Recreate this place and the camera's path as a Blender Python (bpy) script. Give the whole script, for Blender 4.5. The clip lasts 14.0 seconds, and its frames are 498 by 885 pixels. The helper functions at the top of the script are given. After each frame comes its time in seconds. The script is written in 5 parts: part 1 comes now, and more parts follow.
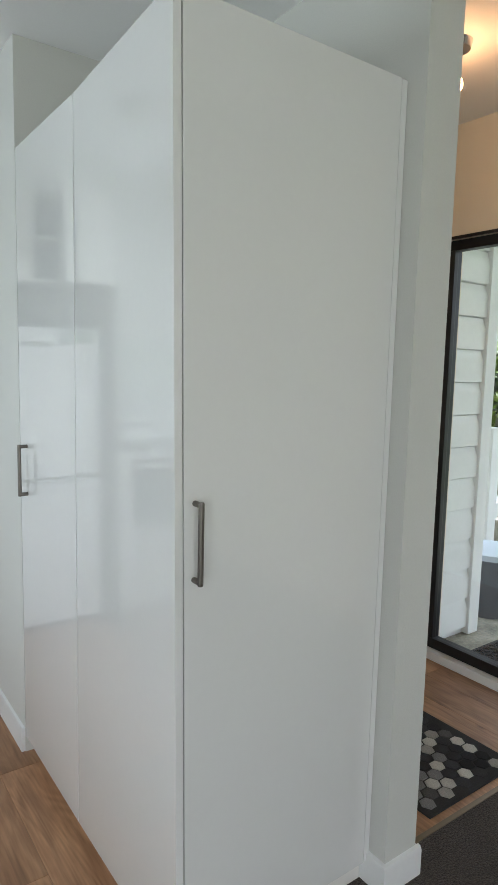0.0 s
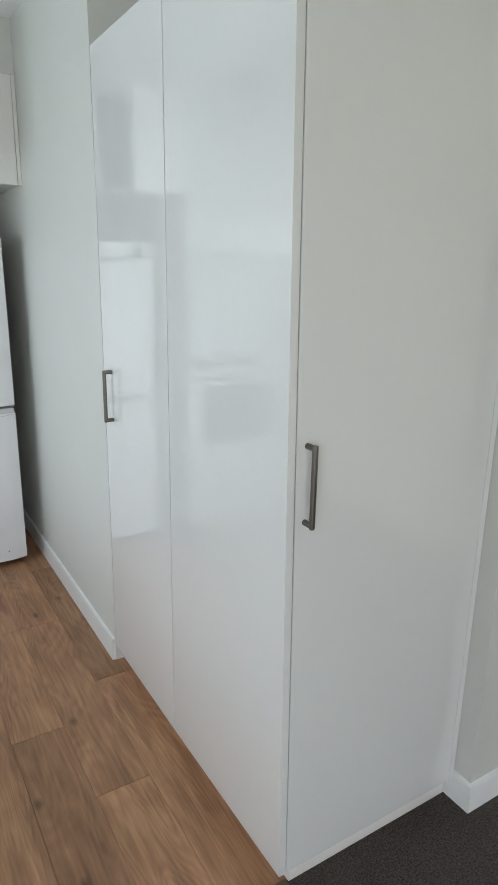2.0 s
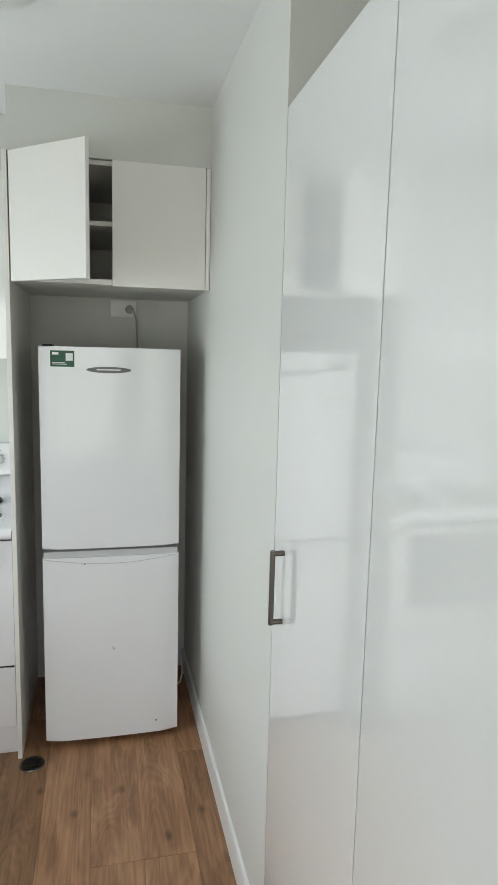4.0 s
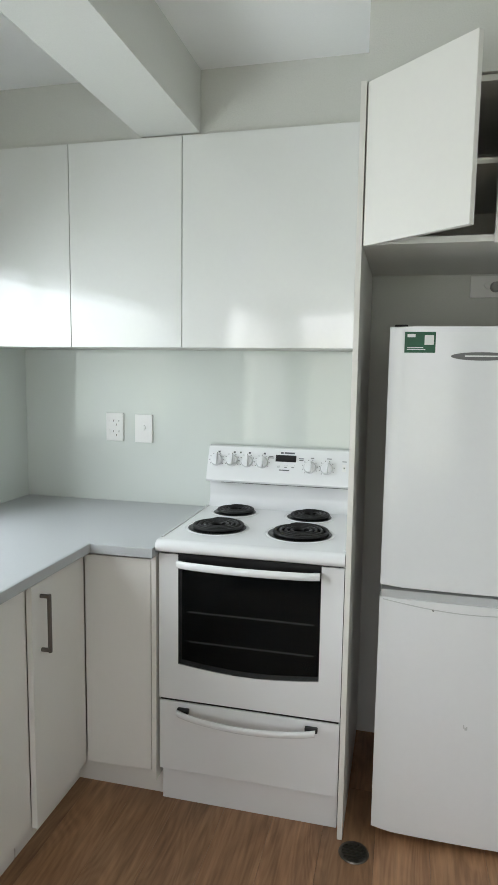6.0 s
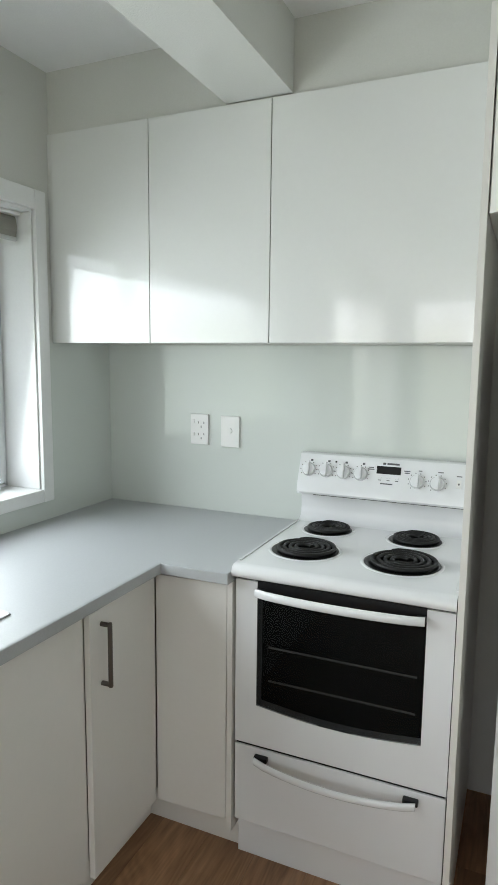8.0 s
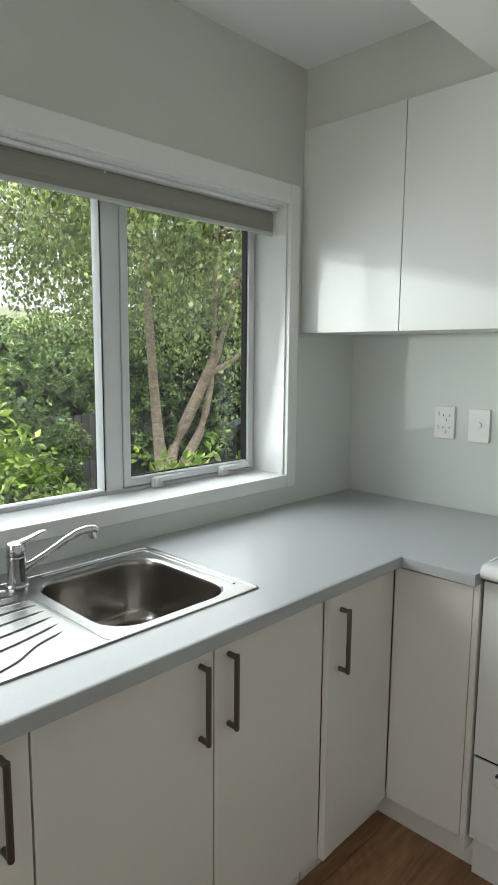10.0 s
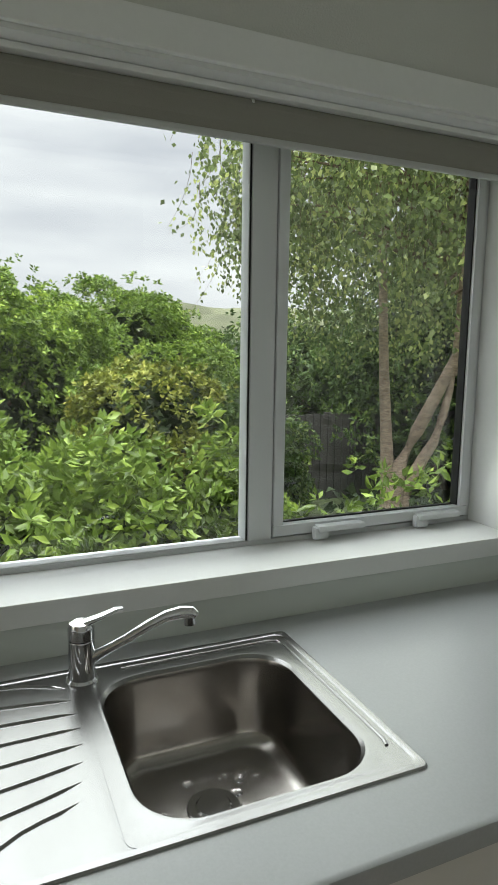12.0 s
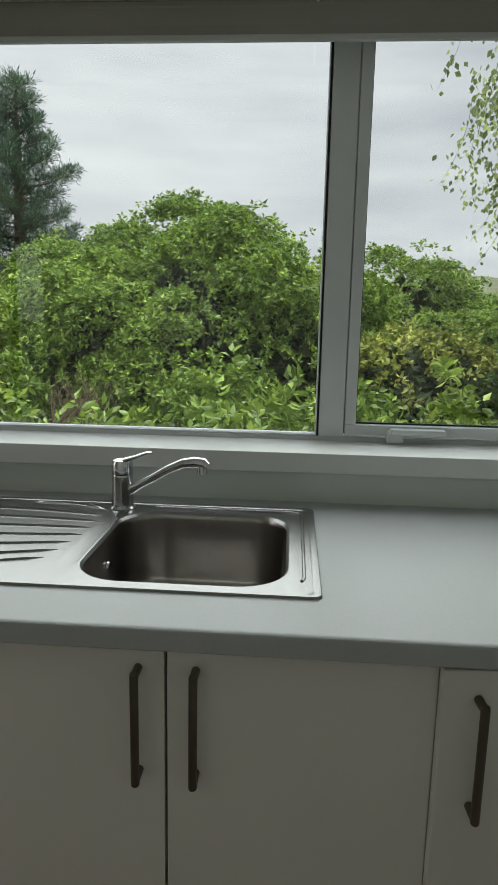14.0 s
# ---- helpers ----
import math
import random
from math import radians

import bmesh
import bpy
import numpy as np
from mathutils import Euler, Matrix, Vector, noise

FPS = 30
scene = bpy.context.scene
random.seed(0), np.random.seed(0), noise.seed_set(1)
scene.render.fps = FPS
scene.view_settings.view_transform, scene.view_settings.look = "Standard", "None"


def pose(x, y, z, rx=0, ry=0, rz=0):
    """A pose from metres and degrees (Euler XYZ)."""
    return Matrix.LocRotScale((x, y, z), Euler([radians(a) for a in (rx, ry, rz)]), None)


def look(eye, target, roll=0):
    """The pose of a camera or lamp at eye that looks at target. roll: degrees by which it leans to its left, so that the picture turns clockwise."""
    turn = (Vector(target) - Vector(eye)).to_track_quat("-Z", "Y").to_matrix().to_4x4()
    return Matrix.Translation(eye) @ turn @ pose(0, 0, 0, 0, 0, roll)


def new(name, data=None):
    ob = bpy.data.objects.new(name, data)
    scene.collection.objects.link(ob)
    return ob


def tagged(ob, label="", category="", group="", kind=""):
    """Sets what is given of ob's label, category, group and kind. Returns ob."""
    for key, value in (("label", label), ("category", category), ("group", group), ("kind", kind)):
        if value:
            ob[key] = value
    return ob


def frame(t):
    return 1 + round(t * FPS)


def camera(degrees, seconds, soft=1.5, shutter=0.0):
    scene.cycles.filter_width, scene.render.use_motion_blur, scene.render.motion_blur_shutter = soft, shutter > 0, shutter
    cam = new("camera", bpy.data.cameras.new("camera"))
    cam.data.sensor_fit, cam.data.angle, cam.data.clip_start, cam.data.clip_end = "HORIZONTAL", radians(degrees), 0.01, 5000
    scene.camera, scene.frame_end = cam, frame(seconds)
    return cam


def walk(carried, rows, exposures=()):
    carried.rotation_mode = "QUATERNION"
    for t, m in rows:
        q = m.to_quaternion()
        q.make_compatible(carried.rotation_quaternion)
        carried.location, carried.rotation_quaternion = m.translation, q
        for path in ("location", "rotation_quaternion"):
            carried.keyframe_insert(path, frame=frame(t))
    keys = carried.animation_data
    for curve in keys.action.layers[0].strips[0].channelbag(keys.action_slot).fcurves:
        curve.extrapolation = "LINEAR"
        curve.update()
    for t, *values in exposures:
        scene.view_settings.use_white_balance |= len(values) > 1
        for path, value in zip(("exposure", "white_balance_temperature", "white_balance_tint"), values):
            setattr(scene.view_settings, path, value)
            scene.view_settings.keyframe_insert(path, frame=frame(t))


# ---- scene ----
cam = camera(43.2, 14.0)
PATH = [
    (0, (1.912, -4.004, 1.397), (3.073, -2.393, 1.162), 1.4),
    (0.5, (1.795, -4.028, 1.358), (2.92, -2.417, 0.986), 1.3),
    (1, (1.778, -4.017, 1.372), (2.86, -2.412, 0.871), 1.1),
    (1.5, (1.776, -3.983, 1.432), (2.831, -2.368, 0.906), 1.0),
    (2, (1.84, -3.875, 1.452), (2.85, -2.233, 0.922), 1.0),
    (2.2, (1.9, -3.803, 1.454), (2.875, -2.139, 0.924), 1.0),
    (4.3, (2.154, -3.092, 1.569), (2.445, -1.129, 1.32), 1.4),
    (4.5, (2.167, -3.017, 1.572), (2.33, -1.038, 1.333), 1.3),
    (4.9, (2.157, -2.889, 1.518), (2.044, -0.904, 1.296), 1.1),
    (5, (2.136, -2.859, 1.504), (1.97, -0.879, 1.278), 1.0),
    (5.5, (2.046, -2.746, 1.457), (1.651, -0.797, 1.245), 0.8),
    (6, (1.948, -2.66, 1.444), (1.481, -0.729, 1.214), 0.8),
    (6.5, (1.915, -2.561, 1.453), (1.412, -0.643, 1.194), 0.7),
    (7, (1.923, -2.407, 1.465), (1.366, -0.504, 1.202), 0.7),
    (7.2, (1.925, -2.362, 1.464), (1.33, -0.471, 1.201), 0.7),
    (9.3, (1.903, -2.374, 1.472), (0.695, -0.801, 1.21), 0.4),
    (9.5, (1.891, -2.368, 1.455), (0.621, -0.846, 1.192), 0.4),
    (10, (1.865, -2.381, 1.433), (0.485, -0.959, 1.16), 0.5),
    (10.5, (1.804, -2.344, 1.435), (0.324, -1.032, 1.139), 0.4),
    (11, (1.644, -2.197, 1.466), (0.049, -1.03, 1.156), 0.3),
    (11.5, (1.545, -2.036, 1.452), (-0.172, -1.054, 1.155), 0.0),
    (12, (1.508, -1.878, 1.451), (-0.305, -1.085, 1.16), 0.8),
    (12.5, (1.567, -1.773, 1.43), (-0.351, -1.273, 1.16), 1.0),
    (13, (1.708, -1.635, 1.414), (-0.254, -1.37, 1.136), 1.1),
    (13.5, (1.743, -1.508, 1.359), (-0.234, -1.46, 1.064), 1.2),
    (14, (1.744, -1.377, 1.275), (-0.217, -1.508, 0.907), 1.2),
]
EXPOSURES = [(0.0, 2.46, 5850, 10), (1.0, 2.54, 5850, 11), (2.2, 2.58, 5850, 11), (4.3, 2.64, 6150, 11), (7.2, 2.64, 6150, 10), (9.5, 2.32, 6250, 9), (10.5, 2.08, 6400, 8),
             (11.0, 1.88, 6450, 7), (12.0, 1.5, 6550, 6), (12.5, 1.42, 6550, 5), (13.5, 1.38, 6550, 5), (14.0, 1.16, 6500, 5)]
walk(cam, [(t, look(eye, target, roll)) for t, eye, target, roll in PATH], EXPOSURES)

# ---------------------------------------------------------------- sky and sun
SUN_ELEVATION, SUN_ROTATION = radians(78), radians(297)
world = bpy.data.worlds.new("overcast_sky")
scene.world = world
world.use_nodes = True
wn, wl = world.node_tree.nodes, world.node_tree.links
wn.clear()
w_out = wn.new("ShaderNodeOutputWorld")
w_bg = wn.new("ShaderNodeBackground")
w_sky = wn.new("ShaderNodeTexSky")
w_sky.sky_type, w_sky.sun_disc = "NISHITA", False
w_sky.sun_elevation, w_sky.sun_rotation = SUN_ELEVATION, SUN_ROTATION
w_sky.air_density, w_sky.dust_density = 1.0, 2.0
w_co = wn.new("ShaderNodeTexCoord")
w_map = wn.new("ShaderNodeMapping")
w_map.inputs["Scale"].default_value = (1.2, 1.2, 7.0)
w_noise = wn.new("ShaderNodeTexNoise")
w_noise.inputs["Scale"].default_value = 1.6
w_noise.inputs["Detail"].default_value = 6.0
w_noise.inputs["Roughness"].default_value = 0.5
w_ramp = wn.new("ShaderNodeValToRGB")
w_ramp.color_ramp.elements[0].position, w_ramp.color_ramp.elements[0].color = 0.30, (7.0, 7.4, 8.1, 1)
w_ramp.color_ramp.elements[1].position, w_ramp.color_ramp.elements[1].color = 0.70, (12.0, 12.4, 12.6, 1)
w_mix = wn.new("ShaderNodeMix")
w_mix.data_type = "RGBA"
w_mix.inputs[0].default_value = 0.93
wl.new(w_co.outputs["Generated"], w_map.inputs["Vector"])
wl.new(w_map.outputs["Vector"], w_noise.inputs["Vector"])
wl.new(w_noise.outputs["Fac"], w_ramp.inputs["Fac"])
wl.new(w_sky.outputs["Color"], w_mix.inputs[6])
wl.new(w_ramp.outputs["Color"], w_mix.inputs[7])
# an overcast sky is about three times as bright overhead as at the horizon
w_sep = wn.new("ShaderNodeSeparateXYZ")
w_lift = wn.new("ShaderNodeMapRange")
w_lift.inputs["To Min"].default_value, w_lift.inputs["To Max"].default_value = 0.28, 2.4
w_lift.inputs["From Min"].default_value, w_lift.inputs["From Max"].default_value = 0.55, 0.97
w_lift.interpolation_type = "SMOOTHSTEP"
w_mul = wn.new("ShaderNodeVectorMath")
w_mul.operation = "SCALE"
wl.new(w_co.outputs["Generated"], w_sep.inputs[0])
wl.new(w_sep.outputs["Z"], w_lift.inputs["Value"])
wl.new(w_mix.outputs[2], w_mul.inputs[0])
wl.new(w_lift.outputs[0], w_mul.inputs["Scale"])
wl.new(w_mul.outputs[0], w_bg.inputs["Color"])
w_bg.inputs["Strength"].default_value = 0.12
wl.new(w_bg.outputs["Background"], w_out.inputs["Surface"])

sun = new("sun", bpy.data.lights.new("sun", "SUN"))
sun.data.energy, sun.data.angle, sun.data.color = 1.2, radians(30), (1.0, 0.96, 0.9)
# area lamps added in the window openings, boosting the daylight that reaches the rooms
OPENING_LAMPS = (
    ("window_fill_west", (2.3, 2.0), (0.30, -5.4, 1.05), (3, -5.4, 1.05), 4.6, (1.0, 0.935, 0.87), 180),
    ("window_fill_south", (1.75, 1.95), (1.5, -6.95, 1.2), (1.5, 0, 1.2), 3.6, (1.0, 0.87, 0.78), 180),
    ("window_fill_kitchen", (2.05, 0.74), (0.297, -1.71, 1.43), (2.297, -1.71, 1.07), 3.0, (0.95, 1.0, 0.965), 145),
)
for name, size, eye, target, power, colour, spread in OPENING_LAMPS:
    lamp = new(name, bpy.data.lights.new(name, "AREA"))
    lamp.data.shape, lamp.data.size, lamp.data.size_y = "RECTANGLE", size[0], size[1]
    lamp.data.energy, lamp.data.color, lamp.data.spread = power, colour, radians(spread)
    lamp.matrix_world = look(eye, target)
sun.matrix_world = look((2.1, 1.05, 30), (0, 0, 19))


# ---------------------------------------------------------------- materials
def material(name, colour, rough=0.5, metal=0.0, grain=0.0, scale=40.0, stain=0.0, stain_scale=2.0, bump=0.0, bump_scale=None,
             coat=0.0, stretch=(1, 1, 1), random_tint=0.0, spec=0.5, island=False, transmission=0.0, ior=1.45, sheen=0.0):
    m = bpy.data.materials.new(name)
    m.use_nodes = True
    n, l = m.node_tree.nodes, m.node_tree.links
    b = n["Principled BSDF"]
    b.inputs["Base Color"].default_value = (*colour, 1)
    b.inputs["Roughness"].default_value = rough
    b.inputs["Metallic"].default_value = metal
    b.inputs["Coat Weight"].default_value = coat
    b.inputs["Coat Roughness"].default_value = 0.06
    b.inputs["Specular IOR Level"].default_value = spec
    b.inputs["Transmission Weight"].default_value = transmission
    b.inputs["IOR"].default_value = ior
    b.inputs["Sheen Weight"].default_value = sheen
    co = n.new("ShaderNodeTexCoord")
    mp = n.new("ShaderNodeMapping")
    mp.inputs["Scale"].default_value = stretch
    l.new(co.outputs["Object"], mp.inputs["Vector"])
    last = None

    def noise_value(s, detail=4.0):
        t = n.new("ShaderNodeTexNoise")
        t.inputs["Scale"].default_value = s
        t.inputs["Detail"].default_value = detail
        l.new(mp.outputs["Vector"], t.inputs["Vector"])
        return t.outputs["Fac"]

    def vary(value, amount):
        nonlocal last
        h = n.new("ShaderNodeHueSaturation")
        r = n.new("ShaderNodeMapRange")
        r.inputs["From Min"].default_value, r.inputs["From Max"].default_value = 0.3, 0.7
        r.inputs["To Min"].default_value, r.inputs["To Max"].default_value = 1 - amount, 1 + amount
        l.new(value, r.inputs["Value"])
        l.new(r.outputs["Result"], h.inputs["Value"])
        if last is None:
            h.inputs["Color"].default_value = (*colour, 1)
        else:
            l.new(last, h.inputs["Color"])
        last = h.outputs["Color"]

    if grain:
        vary(noise_value(scale), grain)
    if stain:
        vary(noise_value(stain_scale, 3.0), stain)
    if random_tint:
        if island:
            g = n.new("ShaderNodeNewGeometry")
            vary(g.outputs["Random Per Island"], random_tint)
        else:
            g = n.new("ShaderNodeObjectInfo")
            vary(g.outputs["Random"], random_tint)
    if last is not None:
        l.new(last, b.inputs["Base Color"])
    if bump:
        bp = n.new("ShaderNodeBump")
        bp.inputs["Strength"].default_value = 1.0
        bp.inputs["Distance"].default_value = bump
        l.new(noise_value(bump_scale or scale, 3.0), bp.inputs["Height"])
        l.new(bp.outputs["Normal"], b.inputs["Normal"])
    if stain and not metal:
        r = n.new("ShaderNodeMapRange")
        r.inputs["To Min"].default_value, r.inputs["To Max"].default_value = max(rough - 0.06, 0.02), rough + 0.06
        l.new(noise_value(stain_scale * 3), r.inputs["Value"])
        l.new(r.outputs["Result"], b.inputs["Roughness"])
    return m


M_WALL = material("sage_grey_wall_paint", (0.63, 0.635, 0.60), 0.55, grain=0.015, scale=220, stain=0.02, stain_scale=1.3, bump=0.0006, bump_scale=260)
M_CEIL = material("white_ceiling_paint", (0.85, 0.855, 0.85), 0.7, grain=0.01, scale=180, stain=0.015, stain_scale=0.9, bump=0.0004, bump_scale=240)
M_TRIM = material("white_gloss_trim", (0.80, 0.81, 0.80), 0.32, grain=0.01, scale=90, stain=0.02, stain_scale=3, bump=0.0003, bump_scale=60)
M_GLOSSDOOR = material("gloss_white_cabinet_panel", (0.76, 0.77, 0.755), 0.10, grain=0.006, scale=60, coat=1.0)
M_DOOR = material("satin_white_cabinet_panel", (0.77, 0.755, 0.72), 0.32, grain=0.006, scale=60, stain=0.012, stain_scale=1.5, bump=0.00025, bump_scale=12)
M_CARCASS = material("white_melamine", (0.70, 0.69, 0.65), 0.45, grain=0.01, scale=80, stain=0.03, stain_scale=3)
M_SPLASH = material("pale_green_glass_splashback", (0.635, 0.67, 0.635), 0.03, stain=0.015, stain_scale=0.8)
M_BENCH = material("grey_laminate_worktop", (0.42, 0.435, 0.445), 0.33, grain=0.03, scale=260)
M_STEEL = material("brushed_stainless_steel", (0.25, 0.248, 0.246), 0.27, metal=1.0, grain=0.05, scale=90, stretch=(1, 14, 14), stain=0.05, stain_scale=1.2, bump=0.00003, bump_scale=90)
M_BOWL = material("satin_stainless_bowl", (0.36, 0.34, 0.32), 0.24, metal=1.0, grain=0.04, scale=60, stretch=(6, 6, 1), stain=0.06, stain_scale=4)
M_CHROME = material("polished_chrome", (0.60, 0.60, 0.62), 0.06, metal=1.0)
M_PEWTER = material("brushed_pewter_handle", (0.17, 0.155, 0.14), 0.38, metal=1.0, grain=0.05, scale=200, stretch=(8, 8, 1))
M_ENAMEL = material("white_enamel", (0.80, 0.81, 0.82), 0.16, stain=0.012, stain_scale=3, coat=0.4)
M_FRIDGE = material("white_textured_fridge_steel", (0.78, 0.79, 0.80), 0.12, grain=0.006, scale=60, stain=0.01, stain_scale=2, bump=0.0002, bump_scale=14)
M_FRIDGE_TRIM = material("light_grey_fridge_plastic", (0.52, 0.53, 0.53), 0.4, stain=0.03)
M_BLACK = material("black_plastic", (0.007, 0.007, 0.008), 0.35, stain=0.05)
M_BLACKFRAME = material("black_powdercoat_aluminium", (0.012, 0.012, 0.013), 0.42, grain=0.05, scale=300)
M_COIL = material("dark_coil_element", (0.011, 0.011, 0.011), 0.5, metal=0.3, grain=0.15, scale=90)
M_BOWLBLACK = material("black_enamel_drip_bowl", (0.006, 0.006, 0.006), 0.34, spec=0.3)
M_OVENGLASS = material("smoked_oven_glass", (0.004, 0.005, 0.005), 0.03, spec=0.25)
M_OVENGLASS.node_tree.nodes["Principled BSDF"].inputs["Alpha"].default_value = 0.5
M_OVENIN = material("dark_oven_enamel", (0.003, 0.0035, 0.003), 0.5)
M_WIRE = material("oven_rack_wire", (0.6, 0.6, 0.58), 0.45, metal=0.3)
M_ALU = material("silver_white_window_aluminium", (0.66, 0.68, 0.69), 0.36, grain=0.01, scale=300, stain=0.02, stain_scale=4)
M_GASKET = material("black_rubber_gasket", (0.015, 0.015, 0.016), 0.6)
M_BLIND = material("taupe_blind_fabric", (0.29, 0.28, 0.25), 0.85, grain=0.05, scale=600, stain=0.02, stain_scale=3, bump=0.0004, bump_scale=700)
M_BLINDBAR = material("pale_grey_blind_rail", (0.50, 0.51, 0.50), 0.4)
M_SOCKET = material("white_socket_plastic", (0.80, 0.80, 0.78), 0.3, stain=0.02)
M_CABLE = material("grey_cable_rubber", (0.35, 0.35, 0.34), 0.5)
M_CARPET = material("charcoal_loop_carpet", (0.052, 0.042, 0.035), 0.95, grain=0.95, scale=210, stain=0.12, stain_scale=5, bump=0.005, bump_scale=210, sheen=0.1)
M_GREEN = material("green_card", (0.008, 0.085, 0.04), 0.35, stain=0.1, stain_scale=20)
M_WHITEINK = material("white_print", (0.75, 0.77, 0.75), 0.5)
M_GREYINK = material("grey_print", (0.10, 0.10, 0.11), 0.5)
M_BADGE = material("silver_badge", (0.13, 0.13, 0.13), 0.35)
M_PEACH = material("cream_hall_wall_paint", (0.72, 0.66, 0.54), 0.6, grain=0.015, scale=200, stain=0.02)
M_MATBLACK = material("black_mat_rubber", (0.022, 0.022, 0.023), 0.8, grain=0.3, scale=300, bump=0.001, bump_scale=300)
M_HEX = material("grey_mat_hexagon", (0.10, 0.095, 0.095), 0.9, grain=0.3, scale=300, random_tint=0.9, bump=0.001, bump_scale=300)
M_HEXLIGHT = material("beige_mat_hexagon", (0.38, 0.36, 0.32), 0.9, grain=0.2, scale=300, random_tint=0.25, bump=0.001, bump_scale=300)
M_HEXDARK = material("black_mat_hexagon", (0.03, 0.03, 0.034), 0.9, grain=0.3, scale=300, random_tint=0.3, bump=0.001, bump_scale=300)
M_CLAD = material("white_weatherboard_paint", (0.72, 0.74, 0.72), 0.5, grain=0.02, scale=50, stain=0.05, stain_scale=3, bump=0.0006, bump_scale=40)
M_CONC = material("mossy_concrete", (0.24, 0.23, 0.19), 0.9, grain=0.2, scale=60, stain=0.35, stain_scale=5, bump=0.004, bump_scale=60)
M_BIN = material("grey_bin_plastic", (0.11, 0.12, 0.13), 0.5, stain=0.1)
M_BINLID = material("pale_blue_grey_lid", (0.42, 0.47, 0.52), 0.45, stain=0.08)
M_EARTH = material("grass_and_earth", (0.055, 0.075, 0.028), 0.95, grain=0.4, scale=14, stain=0.4, stain_scale=0.6, bump=0.03, bump_scale=20)
M_HILL = material("far_grass_hill", (0.085, 0.092, 0.050), 1.0, grain=0.25, scale=0.05, stain=0.3, stain_scale=0.012)
M_BARK = material("birch_bark", (0.27, 0.205, 0.155), 0.85, grain=0.35, scale=22, stretch=(1, 1, 3), stain=0.25, stain_scale=5, bump=0.01, bump_scale=30)
M_TWIG = material("brown_twig", (0.12, 0.085, 0.055), 0.9, grain=0.3, scale=40)
M_FENCE = material("weathered_fence_timber", (0.05, 0.047, 0.043), 0.9, grain=0.25, scale=12, stretch=(6, 6, 1), stain=0.2, stain_scale=2, random_tint=0.25)
M_ROOF = material("grey_roof_iron", (0.19, 0.20, 0.22), 0.5, grain=0.08, scale=30, stain=0.1)
M_HOUSE = material("white_house_paint", (0.70, 0.70, 0.68), 0.6, grain=0.03, scale=30, stain=0.06)
M_DARKGLASS = material("dark_house_glass", (0.03, 0.035, 0.04), 0.06)


def leaf_material(name, colour, young, rough=0.55, through_light=0.30):
    """Leaves: tint per leaf, a little light let through."""
    m = bpy.data.materials.new(name)
    m.use_nodes = True
    n, l = m.node_tree.nodes, m.node_tree.links
    b = n["Principled BSDF"]
    g = n.new("ShaderNodeNewGeometry")
    ramp = n.new("ShaderNodeValToRGB")
    e = ramp.color_ramp.elements
    e[0].position, e[0].color = 0.0, (*[c * 0.38 for c in colour], 1)
    e[1].position, e[1].color = 1.0, (*young, 1)
    mid = e.new(0.6)
    mid.color = (*colour, 1)
    co = n.new("ShaderNodeTexCoord")
    t = n.new("ShaderNodeTexNoise")
    t.inputs["Scale"].default_value = 1.1
    l.new(co.outputs["Object"], t.inputs["Vector"])
    mx = n.new("ShaderNodeMath")
    mx.operation = "MULTIPLY_ADD"
    l.new(t.outputs["Fac"], mx.inputs[0])
    mx.inputs[1].default_value = 0.9
    ad = n.new("ShaderNodeMath")
    ad.operation = "MULTIPLY_ADD"
    l.new(g.outputs["Random Per Island"], ad.inputs[0])
    ad.inputs[1].default_value = 0.75
    ad.inputs[2].default_value = -0.32
    l.new(ad.outputs[0], mx.inputs[2])
    l.new(mx.outputs[0], ramp.inputs["Fac"])
    l.new(ramp.outputs["Color"], b.inputs["Base Color"])
    b.inputs["Roughness"].default_value = rough
    b.inputs["Specular IOR Level"].default_value = 0.3
    tr = n.new("ShaderNodeBsdfTranslucent")
    l.new(ramp.outputs["Color"], tr.inputs["Color"])
    sh = n.new("ShaderNodeMixShader")
    sh.inputs[0].default_value = through_light
    l.new(b.outputs[0], sh.inputs[1])
    l.new(tr.outputs[0], sh.inputs[2])
    l.new(sh.outputs[0], n["Material Output"].inputs["Surface"])
    return m


M_LEAF_DOME = leaf_material("broadleaf_bush_leaf", (0.145, 0.235, 0.036), (0.40, 0.53, 0.085), 0.5, 0.36)
M_LEAF_DARK = leaf_material("dark_bush_leaf", (0.08, 0.14, 0.035), (0.24, 0.33, 0.07))
# near-black green: the shade deep inside a bush is put into this colour
M_LEAF_INNER = leaf_material("painted_shade_leaf", (0.030, 0.050, 0.018), (0.06, 0.085, 0.03), 0.7)
M_LEAF_YELLOW = leaf_material("yellow_green_leaf", (0.22, 0.26, 0.045), (0.55, 0.54, 0.12))
M_LEAF_NEAR = leaf_material("bright_glossy_leaf", (0.155, 0.24, 0.040), (0.42, 0.54, 0.10), 0.32, 0.34)
M_LEAF_BIRCH = leaf_material("birch_leaf", (0.20, 0.26, 0.10), (0.58, 0.62, 0.22), 0.34, 0.5)
M_NEEDLE = leaf_material("pine_needle", (0.05, 0.10, 0.06), (0.11, 0.18, 0.085), 0.6)


def glass_material(name, tint=(1, 1, 1)):
    m = bpy.data.materials.new(name)
    m.use_nodes = True
    b = m.node_tree.nodes["Principled BSDF"]
    b.inputs["Base Color"].default_value = (*tint, 1)
    b.inputs["Transmission Weight"].default_value = 1.0
    b.inputs["Roughness"].default_value = 0.0
    b.inputs["IOR"].default_value = 1.45
    return m


M_GLASS = glass_material("clear_window_glass")


